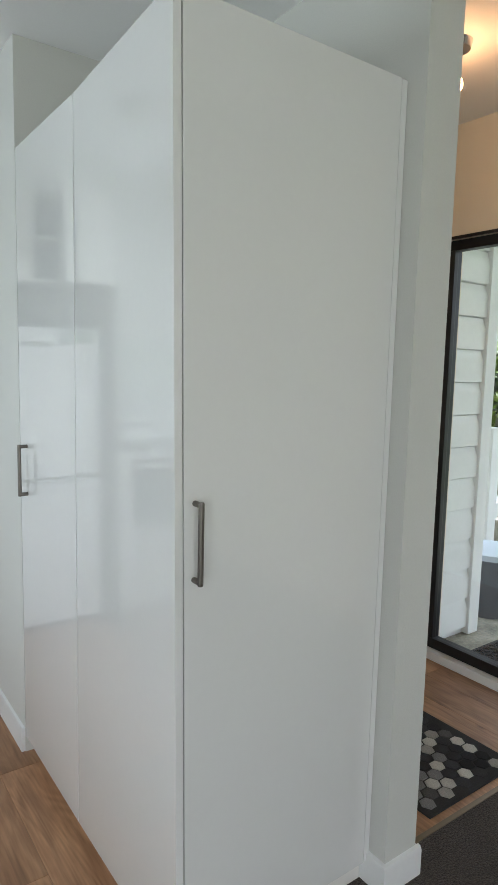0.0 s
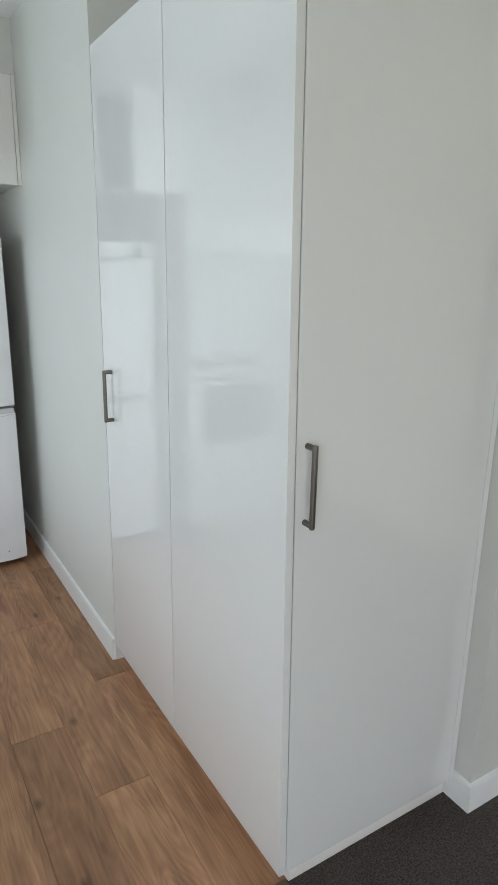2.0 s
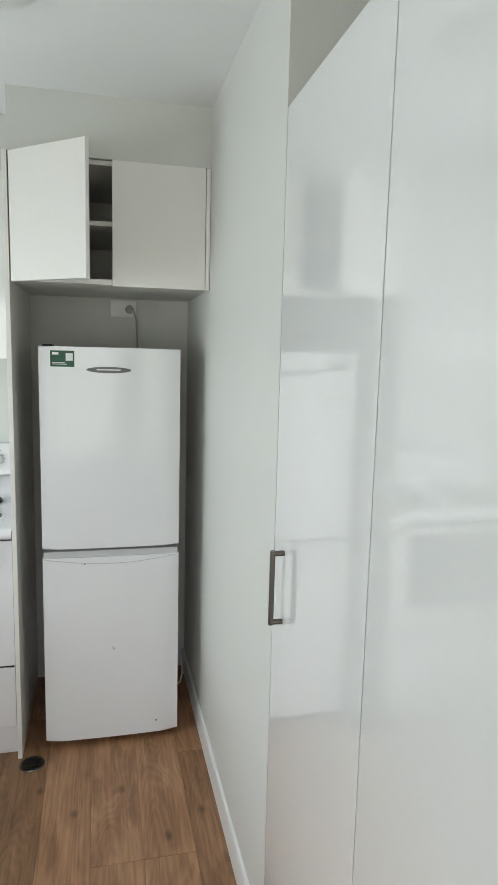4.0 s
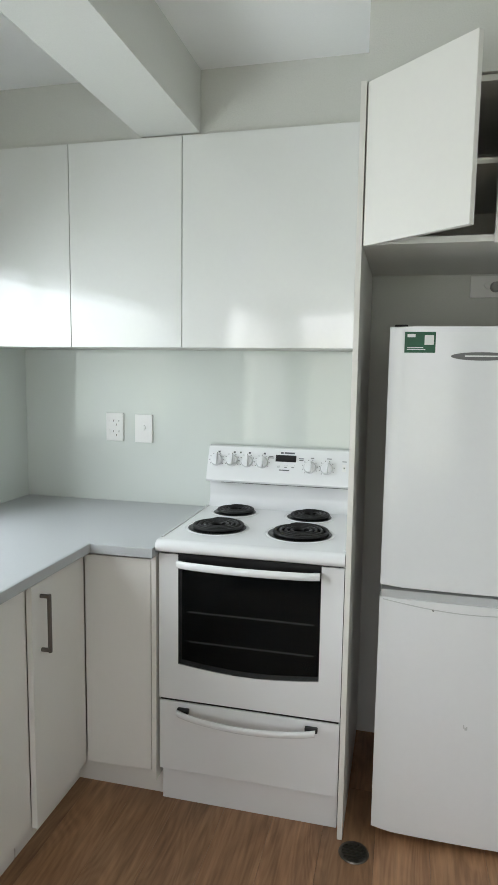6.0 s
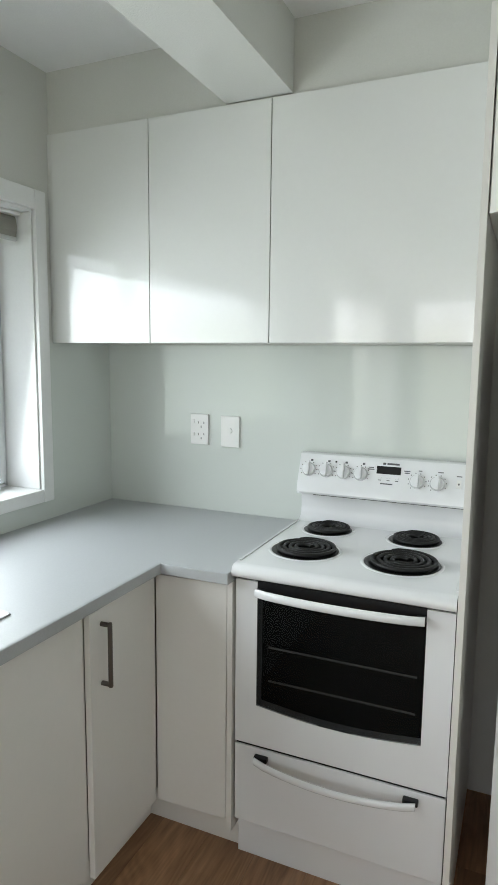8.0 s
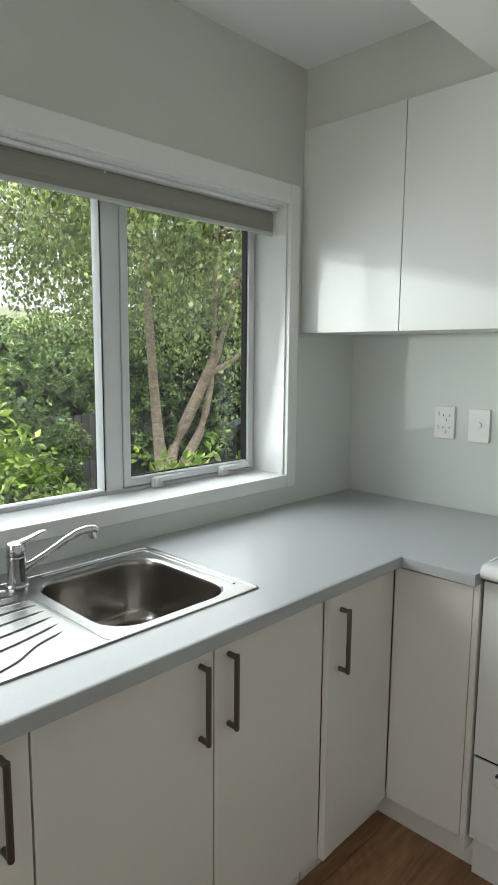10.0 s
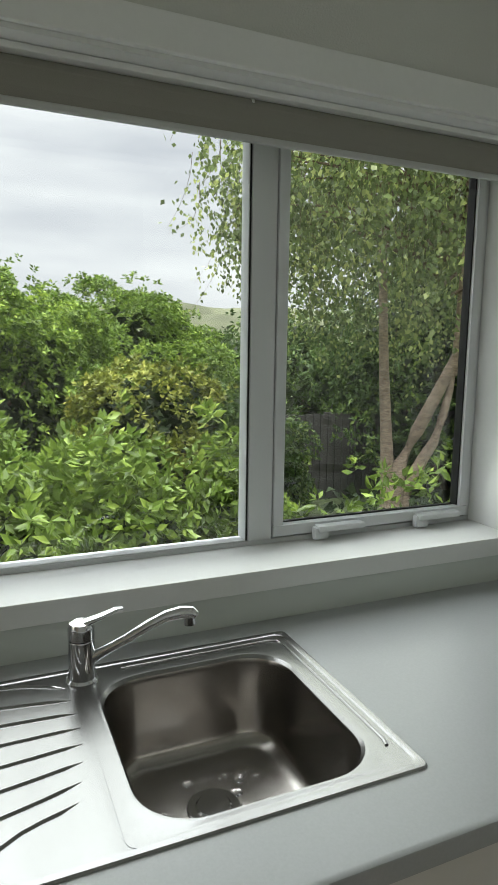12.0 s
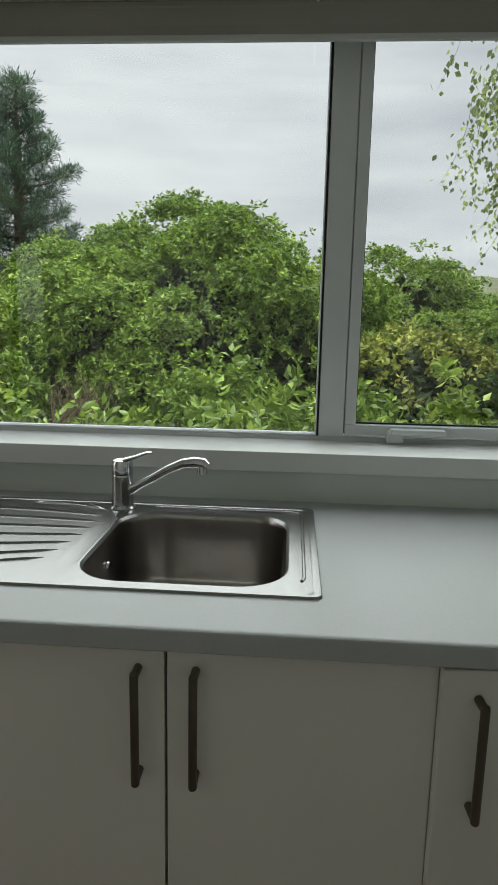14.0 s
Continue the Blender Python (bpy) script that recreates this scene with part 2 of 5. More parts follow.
def lamp_material(name, colour, strength):
    m = bpy.data.materials.new(name)
    m.use_nodes = True
    b = m.node_tree.nodes["Principled BSDF"]
    b.inputs["Base Color"].default_value = (*colour, 1)
    b.inputs["Emission Color"].default_value = (*colour, 1)
    b.inputs["Emission Strength"].default_value = strength
    return m


M_HALLLAMP = lamp_material("warm_lit_lamp_glass", (1.0, 0.50, 0.20), 16.0)
M_LAMPOFF = material("frosted_white_lamp_glass", (0.80, 0.80, 0.78), 0.3)


def wood_material(name, random_node=True):
    """Oak planks: tone per board, long grain, knots, fine pores."""
    m = bpy.data.materials.new(name)
    m.use_nodes = True
    n, l = m.node_tree.nodes, m.node_tree.links
    b = n["Principled BSDF"]
    co = n.new("ShaderNodeTexCoord")
    oi = n.new("ShaderNodeObjectInfo")
    off = n.new("ShaderNodeVectorMath")
    off.operation = "MULTIPLY_ADD"
    comb = n.new("ShaderNodeCombineXYZ")
    for k in ("X", "Y", "Z"):
        l.new(oi.outputs["Random"], comb.inputs[k])
    l.new(comb.outputs[0], off.inputs[0])
    off.inputs[1].default_value = (37, 91, 53)
    l.new(co.outputs["Object"], off.inputs[2])
    mp = n.new("ShaderNodeMapping")
    mp.inputs["Scale"].default_value = (1, 0.25, 1)
    l.new(off.outputs[0], mp.inputs["Vector"])
    wave = n.new("ShaderNodeTexNoise")
    wave.inputs["Scale"].default_value, wave.inputs["Detail"].default_value, wave.inputs["Distortion"].default_value = 17, 6, 0.6
    l.new(mp.outputs[0], wave.inputs["Vector"])
    mp2 = n.new("ShaderNodeMapping")
    mp2.inputs["Scale"].default_value = (1, 0.05, 1)
    l.new(off.outputs[0], mp2.inputs["Vector"])
    fine = n.new("ShaderNodeTexNoise")
    fine.inputs["Scale"].default_value, fine.inputs["Detail"].default_value = 95, 6
    l.new(mp2.outputs[0], fine.inputs["Vector"])
    knot = n.new("ShaderNodeTexVoronoi")
    knot.voronoi_dimensions = "2D"
    knot.inputs["Scale"].default_value = 3.0
    mp3 = n.new("ShaderNodeMapping")
    mp3.inputs["Scale"].default_value = (1, 0.62, 1)
    l.new(off.outputs[0], mp3.inputs["Vector"])
    l.new(mp3.outputs[0], knot.inputs["Vector"])
    # growth rings: the contour lines of a long, slow noise
    mp4 = n.new("ShaderNodeMapping")
    mp4.inputs["Scale"].default_value = (1, 0.16, 1)
    l.new(off.outputs[0], mp4.inputs["Vector"])
    slow = n.new("ShaderNodeTexNoise")
    slow.inputs["Scale"].default_value, slow.inputs["Detail"].default_value, slow.inputs["Distortion"].default_value = 5.5, 2.0, 0.6
    l.new(mp4.outputs[0], slow.inputs["Vector"])
    turns = n.new("ShaderNodeMath")
    turns.operation = "MULTIPLY"
    turns.inputs[1].default_value = 150.0
    l.new(slow.outputs["Fac"], turns.inputs[0])
    rings = n.new("ShaderNodeMath")
    rings.operation = "SINE"
    l.new(turns.outputs[0], rings.inputs[0])
    blend = n.new("ShaderNodeMath")
    blend.operation = "MULTIPLY_ADD"
    blend.inputs[1].default_value = 0.06
    l.new(rings.outputs[0], blend.inputs[0])
    l.new(wave.outputs["Fac"], blend.inputs[2])
    ramp = n.new("ShaderNodeValToRGB")
    e = ramp.color_ramp.elements
    e[0].position, e[0].color = 0.24, (0.240, 0.121, 0.060, 1)
    e[1].position, e[1].color = 0.76, (0.470, 0.268, 0.142, 1)
    md = e.new(0.5)
    md.color = (0.360, 0.193, 0.098, 1)
    l.new(blend.outputs[0], ramp.inputs["Fac"])
    kr = n.new("ShaderNodeMapRange")
    kr.inputs["From Min"].default_value, kr.inputs["From Max"].default_value = 0.012, 0.055
    kr.inputs["To Min"].default_value, kr.inputs["To Max"].default_value = 0.50, 1.0
    l.new(knot.outputs["Distance"], kr.inputs["Value"])
    fr = n.new("ShaderNodeMapRange")
    fr.inputs["From Min"].default_value, fr.inputs["From Max"].default_value = 0.3, 0.7
    fr.inputs["To Min"].default_value, fr.inputs["To Max"].default_value = 0.78, 1.18
    l.new(fine.outputs["Fac"], fr.inputs["Value"])
    tone = n.new("ShaderNodeMapRange")
    tone.inputs["To Min"].default_value, tone.inputs["To Max"].default_value = 0.80, 1.16
    l.new(oi.outputs["Random"], tone.inputs["Value"])
    m1 = n.new("ShaderNodeMath")
    m1.operation = "MULTIPLY"
    l.new(kr.outputs[0], m1.inputs[0])
    l.new(fr.outputs[0], m1.inputs[1])
    m2 = n.new("ShaderNodeMath")
    m2.operation = "MULTIPLY"
    l.new(m1.outputs[0], m2.inputs[0])
    l.new(tone.outputs[0], m2.inputs[1])
    hs = n.new("ShaderNodeHueSaturation")
    l.new(ramp.outputs["Color"], hs.inputs["Color"])
    l.new(m2.outputs[0], hs.inputs["Value"])
    l.new(hs.outputs["Color"], b.inputs["Base Color"])
    b.inputs["Roughness"].default_value = 0.42
    bp = n.new("ShaderNodeBump")
    bp.inputs["Distance"].default_value = 0.0006
    l.new(fine.outputs["Fac"], bp.inputs["Height"])
    l.new(bp.outputs["Normal"], b.inputs["Normal"])
    return m


M_WOOD = wood_material("oak_plank_vinyl")
M_SEAM = material("dark_floor_seam", (0.09, 0.05, 0.028), 0.8, grain=0.1, scale=50)


# ---------------------------------------------------------------- building helpers
def add_box(bm, x0, x1, y0, y1, z0, z1, bevel=0.0, seg=2):
    """A box between two corners, with rounded edges where bevel is given."""
    v = [bm.verts.new((x, y, z)) for x in (x0, x1) for y in (y0, y1) for z in (z0, z1)]
    f = [(0, 1, 3, 2), (4, 6, 7, 5), (0, 4, 5, 1), (2, 3, 7, 6), (0, 2, 6, 4), (1, 5, 7, 3)]
    faces = [bm.faces.new([v[i] for i in q]) for q in f]
    if bevel:
        edges = list({e for q in faces for e in q.edges})
        bmesh.ops.bevel(bm, geom=edges, offset=bevel, segments=seg, affect="EDGES", profile=0.5)


def box(*a, **k):
    bm = bmesh.new()
    add_box(bm, *a, **k)
    return bm


def add_cyl(bm, centre, axis, r0, r1, length, seg=24):
    """A round bar from centre along axis, tapering from r0 to r1."""
    axis = Vector(axis).normalized()
    turn = axis.to_track_quat("Z", "Y").to_matrix().to_4x4()
    m = Matrix.Translation(Vector(centre) + axis * length / 2) @ turn
    bmesh.ops.create_cone(bm, cap_ends=True, segments=seg, radius1=r0, radius2=r1, depth=length, matrix=m)


def add_tube(bm, points, radii, seg=10):
    """A smooth tube through points."""
    pts = [Vector(p) for p in points]
    rings = []
    up = Vector((0.03, 0.05, 1))
    for i, p in enumerate(pts):
        d = (pts[min(i + 1, len(pts) - 1)] - pts[max(i - 1, 0)]).normalized()
        a = d.cross(up if abs(d.z) < 0.95 else Vector((1, 0, 0))).normalized()
        b = d.cross(a)
        r = radii[i] if isinstance(radii, (list, tuple)) else radii
        rings.append([bm.verts.new(p + r * (math.cos(t) * a + math.sin(t) * b)) for t in [2 * math.pi * k / seg for k in range(seg)]])
    for q, s in zip(rings, rings[1:]):
        for k in range(seg):
            bm.faces.new((q[k], q[(k + 1) % seg], s[(k + 1) % seg], s[k]))
    bm.faces.new(rings[0][::-1])
    bm.faces.new(rings[-1])


def add_prism(bm, outline, lo, hi, axis="x"):
    """An outline in the two other axes, drawn out along one axis."""
    def at(u, v, w):
        return {"x": (w, u, v), "y": (u, w, v), "z": (u, v, w)}[axis]
    a = [bm.verts.new(at(u, v, lo)) for u, v in outline]
    b = [bm.verts.new(at(u, v, hi)) for u, v in outline]
    n = len(outline)
    bm.faces.new(a[::-1])
    bm.faces.new(b)
    for i in range(n):
        bm.faces.new((a[i], a[(i + 1) % n], b[(i + 1) % n], b[i]))


def rounded(x0, x1, y0, y1, r, seg=6):
    """A rectangle's outline with round corners."""
    out = []
    for cx, cy, s in ((x1 - r, y1 - r, 0), (x0 + r, y1 - r, 90), (x0 + r, y0 + r, 180), (x1 - r, y0 + r, 270)):
        out += [(cx + r * math.cos(radians(s + 90 * k / seg)), cy + r * math.sin(radians(s + 90 * k / seg))) for k in range(seg + 1)]
    return out


def finish(bm, name, mat, smooth=35):
    bmesh.ops.recalc_face_normals(bm, faces=bm.faces)
    me = bpy.data.meshes.new(name)
    bm.to_mesh(me)
    bm.free()
    me.materials.append(mat)
    if smooth:
        me.polygons.foreach_set("use_smooth", [True] * len(me.polygons))
        me.set_sharp_from_angle(angle=radians(smooth))
    return me


def thing(name, base, label, category, group="", kind=""):
    ob = new(name)
    ob.location = base
    ob.empty_display_size = 0.1
    return tagged(ob, label, category, group, kind)


def world_base(ob):
    p = Vector(ob.location)
    while ob.parent:
        ob = ob.parent
        p += ob.location
    return p


def even(ob):
    """Keep flat faces flat where their edges are rounded."""
    m = ob.modifiers.new("even_normals", "WEIGHTED_NORMAL")
    m.weight, m.keep_sharp = 100, True
    return ob


def part(name, bm, mat, parent, label="", smooth=35):
    """One mesh, given in world metres, as a part of a thing or of a part."""
    off = world_base(parent)
    bmesh.ops.translate(bm, verts=bm.verts, vec=-off)
    ob = new(name, finish(bm, name, mat, smooth))
    ob.parent = parent
    if smooth:
        even(ob)
    return tagged(ob, label)


def solid(name, bm, mat, label, category, kind="structure", group="", smooth=35):
    ob = new(name, finish(bm, name, mat, smooth))
    if 0 < smooth < 90:
        even(ob)
    return tagged(ob, label, category, group, kind)


# ---------------------------------------------------------------- the plan (metres)
WX = 0.355          # window wall, inner face
SY = -0.222         # splashback wall, face
RX = 2.522          # wall beside the fridge, and the pantry's face
CEIL = 2.43
PANTRY_Y0, PANTRY_Y1, PANTRY_X1, PANTRY_TOP = -2.93, -1.823, 3.125, 2.083
CARPET_Y = -2.905
HALL_X = 4.38       # wall with the glazed door
LY = -6.9           # far lounge wall
WIN_Y0, WIN_Y1, WIN_Z0, WIN_Z1 = -2.78, -0.645, 0.996, 1.957

# ---------------------------------------------------------------- structure
# window wall with its opening, and a large lounge opening further back
LW_Y0, LW_Y1, LW_Z1 = -6.6, -4.2, 2.1
bm = bmesh.new()
for y0, y1, z0, z1 in ((WIN_Y1, SY + 0.13, -0.3, CEIL + 0.1), (WIN_Y0, WIN_Y1, -0.3, WIN_Z0), (WIN_Y0, WIN_Y1, WIN_Z1, CEIL + 0.1),
                       (LW_Y1, WIN_Y0, -0.3, CEIL + 0.1), (LW_Y0, LW_Y1, -0.3, 0.0), (LW_Y0, LW_Y1, LW_Z1, CEIL + 0.1), (LY - 0.15, LW_Y0, -0.3, CEIL + 0.1)):
    add_box(bm, 0.15, WX, y0, y1, z0, z1)
solid("wall_west", bm, M_WALL, "sage grey painted wall with the kitchen window", "wall")
solid("wall_north", box(WX, RX + 0.12, SY, SY + 0.13, -0.05, CEIL + 0.1), M_WALL, "sage grey painted kitchen end wall", "wall")
solid("wall_fridge", box(RX, RX + 0.10, PANTRY_Y1, SY, -0.05, CEIL + 0.1), M_WALL, "pale painted wall beside the fridge", "wall")
solid("wall_hall", box(PANTRY_X1 + 0.002, 3.250, -2.985, -0.9, -0.05, CEIL + 0.1), M_WALL, "pale painted wall end between pantry and hall", "wall")
solid("wall_pantry_back", box(RX + 0.10, PANTRY_X1 + 0.002, PANTRY_Y1, PANTRY_Y1 + 0.08, -0.05, CEIL + 0.1), M_WALL, "sage grey wall behind the pantry", "wall")
solid("wall_hall_end", box(3.250, HALL_X, -1.0, -0.9, -0.05, 2.6), M_PEACH, "cream wall at the end of the hall", "wall")
bm = bmesh.new()
GD_Y0, GD_Y1, GD_Z1 = -4.0, -2.105, 2.0
SL_Y0, SL_Y1 = -4.95, -4.80
for y0, y1, z0, z1 in ((GD_Y1, -0.9, -0.3, 2.6), (GD_Y0, GD_Y1, -0.3, 0.0), (GD_Y0, GD_Y1, GD_Z1, 2.6), (SL_Y1, GD_Y0, -0.3, 2.6),
                       (SL_Y0, SL_Y1, -0.3, 1.25), (SL_Y0, SL_Y1, 1.8, 2.6), (LY - 0.15, SL_Y0, -0.3, 2.6)):
    add_box(bm, HALL_X, HALL_X + 0.12, y0, y1, z0, z1)
solid("wall_east", bm, M_PEACH, "cream painted hall wall with a glazed door", "wall")
bm = bmesh.new()
for x0, x1, z0, z1 in ((WX, 0.6, -0.05, 2.6), (0.6, 2.4, -0.05, 0.2), (0.6, 2.4, 2.2, 2.6), (2.4, HALL_X, -0.05, 2.6)):
    add_box(bm, x0, x1, LY - 0.15, LY, z0, z1)
solid("wall_south", bm, M_WALL, "plain painted lounge wall", "wall")
solid("ceiling", box(0.15, 3.250, LY - 0.15, SY + 0.13, CEIL, CEIL + 0.09), M_CEIL, "flat white painted ceiling", "ceiling")
solid("ceiling_hall", box(3.252, HALL_X + 0.12, LY - 0.15, -0.9, 2.50, 2.6), M_CEIL, "flat white painted hall ceiling", "ceiling")
bm = box(1.043, 1.256, LY, -0.552, 2.229, CEIL + 0.002)
solid("beam", bm, M_WALL, "boxed ceiling beam painted pale grey", "beam")
bm = bmesh.new()
add_box(bm, WX, 1.824, -0.548, SY, 2.227, CEIL)
solid("bulkhead_wall", bm, M_WALL, "painted bulkhead above the wall cupboards", "bulkhead")
solid("bulkhead_fridge", box(1.824, RX, -0.832, SY, 2.222, CEIL), M_WALL, "painted bulkhead above the fridge cupboard", "bulkhead")
solid("floor", box(0.15, HALL_X, CARPET_Y, SY + 0.13, -0.06, -0.005), M_SEAM, "oak plank vinyl floor", "floor")
solid("carpet", box(0.15, HALL_X, LY - 0.15, CARPET_Y - 0.004, -0.06, 0.004), M_CARPET, "charcoal loop-pile carpet", "carpet")
M_STRIP = material("bronze_floor_strip", (0.20, 0.15, 0.10), 0.4, metal=0.7)
for n, (xa, xb) in enumerate(((WX, RX + 0.045), (3.265, HALL_X))):
    solid("floor_edge_trim", box(xa, xb, CARPET_Y - 0.012, CARPET_Y + 0.006, -0.02, 0.006, bevel=0.002), M_STRIP, "narrow bronze strip between vinyl and carpet", "floor strip")

SK = [(0, 0), (0.013, 0), (0.013, 0.078), (0.008, 0.088), (0, 0.090)]


def skirting(name, along, lo, hi, face, sign, label):
    bm = bmesh.new()
    add_prism(bm, [(face + sign * u, v) for u, v in SK], lo, hi, along)
    return solid(name, bm, M_TRIM, label, "skirting board")


skirting("baseboard_fridge_wall", "y", PANTRY_Y1 + 0.004, SY, RX, -1, "white painted skirting board")
skirting("baseboard_column_front", "x", PANTRY_X1 - 0.011, 3.263, -2.985, -1, "white painted skirting board on the wall end")
skirting("baseboard_column_hall", "y", -2.985, -1.0, 3.250, 1, "white painted skirting board in the hall")
skirting("baseboard_column_pantry", "y", -2.985, -2.905, PANTRY_X1 + 0.002, -1, "white painted skirting return beside the pantry")
skirting("baseboard_lounge", "y", LY, LW_Y0, WX, 1, "white painted skirting board in the lounge")

# splashback: glass sheets on both walls
solid("splashback_rear", box(WX + 0.006, 1.806, SY - 0.006, SY, 0.882, 1.5176), M_SPLASH, "pale green glass splashback behind the stove", "splashback")
solid("splashback_window", box(WX, WX + 0.006, WIN_Y0 - 0.2, SY, 0.882, 0.951), M_SPLASH, "pale green glass strip under the window", "splashback")
solid("splashback_corner", box(WX, WX + 0.006, -0.5895, SY, 0.951, 1.5176), M_SPLASH, "pale green glass splashback beside the window", "splashback")


# ---------------------------------------------------------------- kitchen window
def window_unit():
    w = thing("window_1", (0.2, -1.7, WIN_Z0), "white aluminium kitchen window with an opening sash", "window", kind="structure")
    y0, y1, z0, z1 = WIN_Y0, WIN_Y1, WIN_Z0, WIN_Z1
    fx0, fx1 = 0.155, 0.205

    def frame_bm(xa, xb, ya, yb, za, zb, t, tb=None):
        bm = bmesh.new()
        tb = tb or t
        add_box(bm, xa, xb, ya, yb, za, za + tb, bevel=0.002)
        add_box(bm, xa, xb, ya, yb, zb - t, zb, bevel=0.002)
        add_box(bm, xa, xb, ya, ya + t, za + tb, zb - t, bevel=0.002)
        add_box(bm, xa, xb, yb - t, yb, za + tb, zb - t, bevel=0.002)
        return bm

    part("window_frame", frame_bm(fx0, fx1, y0, y1, z0, z1, 0.014, 0.012), M_ALU, w)
    part("mullion", box(fx0 - 0.004, fx1 + 0.004, -1.309, -1.248, z0 + 0.012, z1 - 0.014, bevel=0.003), M_ALU, w)
    # opening sash on the side of the cupboards
    sash = part("sash", frame_bm(0.172, 0.214, -1.246, y1 - 0.016, z0 + 0.018, z1 - 0.016, 0.026), M_ALU, w, "pale aluminium opening sash")
    part("gasket", frame_bm(0.176, 0.19, -1.220, y1 - 0.042, z0 + 0.044, z1 - 0.042, 0.004), M_GASKET, sash)
    part("gasket", frame_bm(0.165, 0.200, y0 + 0.014, -1.309, z0 + 0.012, z1 - 0.014, 0.003), M_GASKET, w)
    part("gasket", box(0.192, 0.204, -1.3135, -1.3095, z0 + 0.014, z1 - 0.016), M_GASKET, w)
    part("gasket", box(0.187, 0.205, y1 - 0.0465, y1 - 0.0425, z0 + 0.046, z1 - 0.044), M_GASKET, sash)
    part("bead", frame_bm(0.165, 0.207, y0 + 0.014, -1.3140, z0 + 0.0125, z1 - 0.014, 0.003, 0.004), M_ALU, w)
    for ya, yb in ((-1.220, y1 - 0.042), (y0 + 0.014, -1.309)):
        p = part("pane", box(0.180, 0.185, ya - 0.002, yb + 0.002, z0 + 0.013, z1 - 0.018), M_GLASS, w, "clear glass pane", smooth=0)
        p.visible_shadow = False
    for yl in (-1.075, -0.775):
        bm = box(0.2145, 0.236, yl - 0.070, yl - 0.030, z0 + 0.004, z0 + 0.036, bevel=0.006)
        add_box(bm, 0.2145, 0.244, yl - 0.064, yl + 0.068, z0 + 0.024, z0 + 0.040, bevel=0.005)
        part("latch", bm, M_ALU, w, "pale grey window latch")
    # timber reveal boards and architrave
    bm = bmesh.new()
    add_box(bm, 0.2055, WX + 0.004, y0, y1, z0 - 0.018, z0 + 0.002, bevel=0.002)
    part("sill", bm, M_TRIM, w, "white painted timber sill")
    bm = bmesh.new()
    add_box(bm, 0.2055, WX + 0.001, y1 - 0.002, y1 + 0.014, z0 + 0.0025, z1)
    add_box(bm, 0.2055, WX + 0.001, y0 - 0.014, y0 + 0.002, z0 + 0.0025, z1)
    add_box(bm, 0.2055, WX + 0.001, y0, y1, z1 - 0.004, z1 + 0.012)
    part("reveal", bm, M_TRIM, w)
    a0, a1 = WX + 0.0015, WX + 0.018
    for q in ((a0, a1, y1 + 0.004, y1 + 0.055, 0.952, 2.026), (a0, a1, y0 - 0.055, y0 - 0.004, 0.952, 2.026),
              (a0, a1 - 0.0012, y0 - 0.004, y1 + 0.004, 0.952, 0.998), (a0, a1 - 0.0012, y0 - 0.004, y1 + 0.004, 1.961, 2.026)):
        part("architrave", box(*q, bevel=0.003), M_TRIM, w)
    return w


window_unit()

bl = thing("roller_blind", (0.29, -1.7, 1.86), "taupe fabric roller blind rolled up at the window head", "blind")
bm = bmesh.new()
add_prism(bm, [(0.292 + 0.012 * math.cos(t), 1.905 + 0.036 * math.sin(t)) for t in [2 * math.pi * k / 20 for k in range(20)]], WIN_Y0 + 0.02, WIN_Y1 - 0.012, "y")
add_box(bm, 0.299, 0.3025, WIN_Y0 + 0.022, WIN_Y1 - 0.014, 1.866, 1.925)
part("fabric", bm, M_BLIND, bl)
part("bottom_rail", box(0.294, 0.307, WIN_Y0 + 0.02, WIN_Y1 - 0.013, 1.856, 1.870, bevel=0.004), M_BLINDBAR, bl, "pale grey bottom rail")
part("head_rail", box(0.268, 0.318, WIN_Y0 + 0.005, WIN_Y1 - 0.006, 1.940, 1.9525, bevel=0.003), M_TRIM, bl, "white head rail")
for yb in (WIN_Y0 + 0.012, WIN_Y1 - 0.008, -1.35):
    part("bracket", box(0.27, 0.300, yb - 0.003, yb + 0.003, 1.89, 1.94, bevel=0.001), M_TRIM, bl)


# ---------------------------------------------------------------- cupboards
def bar_handle(parent, base, out, length=0.172, reach=0.026):
    """A square-cornered bar handle: two round posts and a slim rounded grip; base is its lower end on the panel."""
    x, y, z = base
    ox, oy = out
    bm = bmesh.new()
    r = 0.0062
    for zz in (z + r, z + length - r):
        add_tube(bm, [(x, y, zz), (x + ox * reach, y + oy * reach, zz)], r, 12)
    gx, gy = x + ox * reach, y + oy * reach
    add_tube(bm, [(gx, gy, z), (gx, gy, z + 0.003), (gx, gy, z + length - 0.003), (gx, gy, z + length)], [r * 0.85, r, r, r * 0.85], 12)
    return part("handle", bm, M_PEWTER, parent, "brushed pewter bar handle", smooth=50)


BT0, BT1 = 0.850, 0.883      # worktop underside and top
DX = 0.952                   # face of the doors under the window
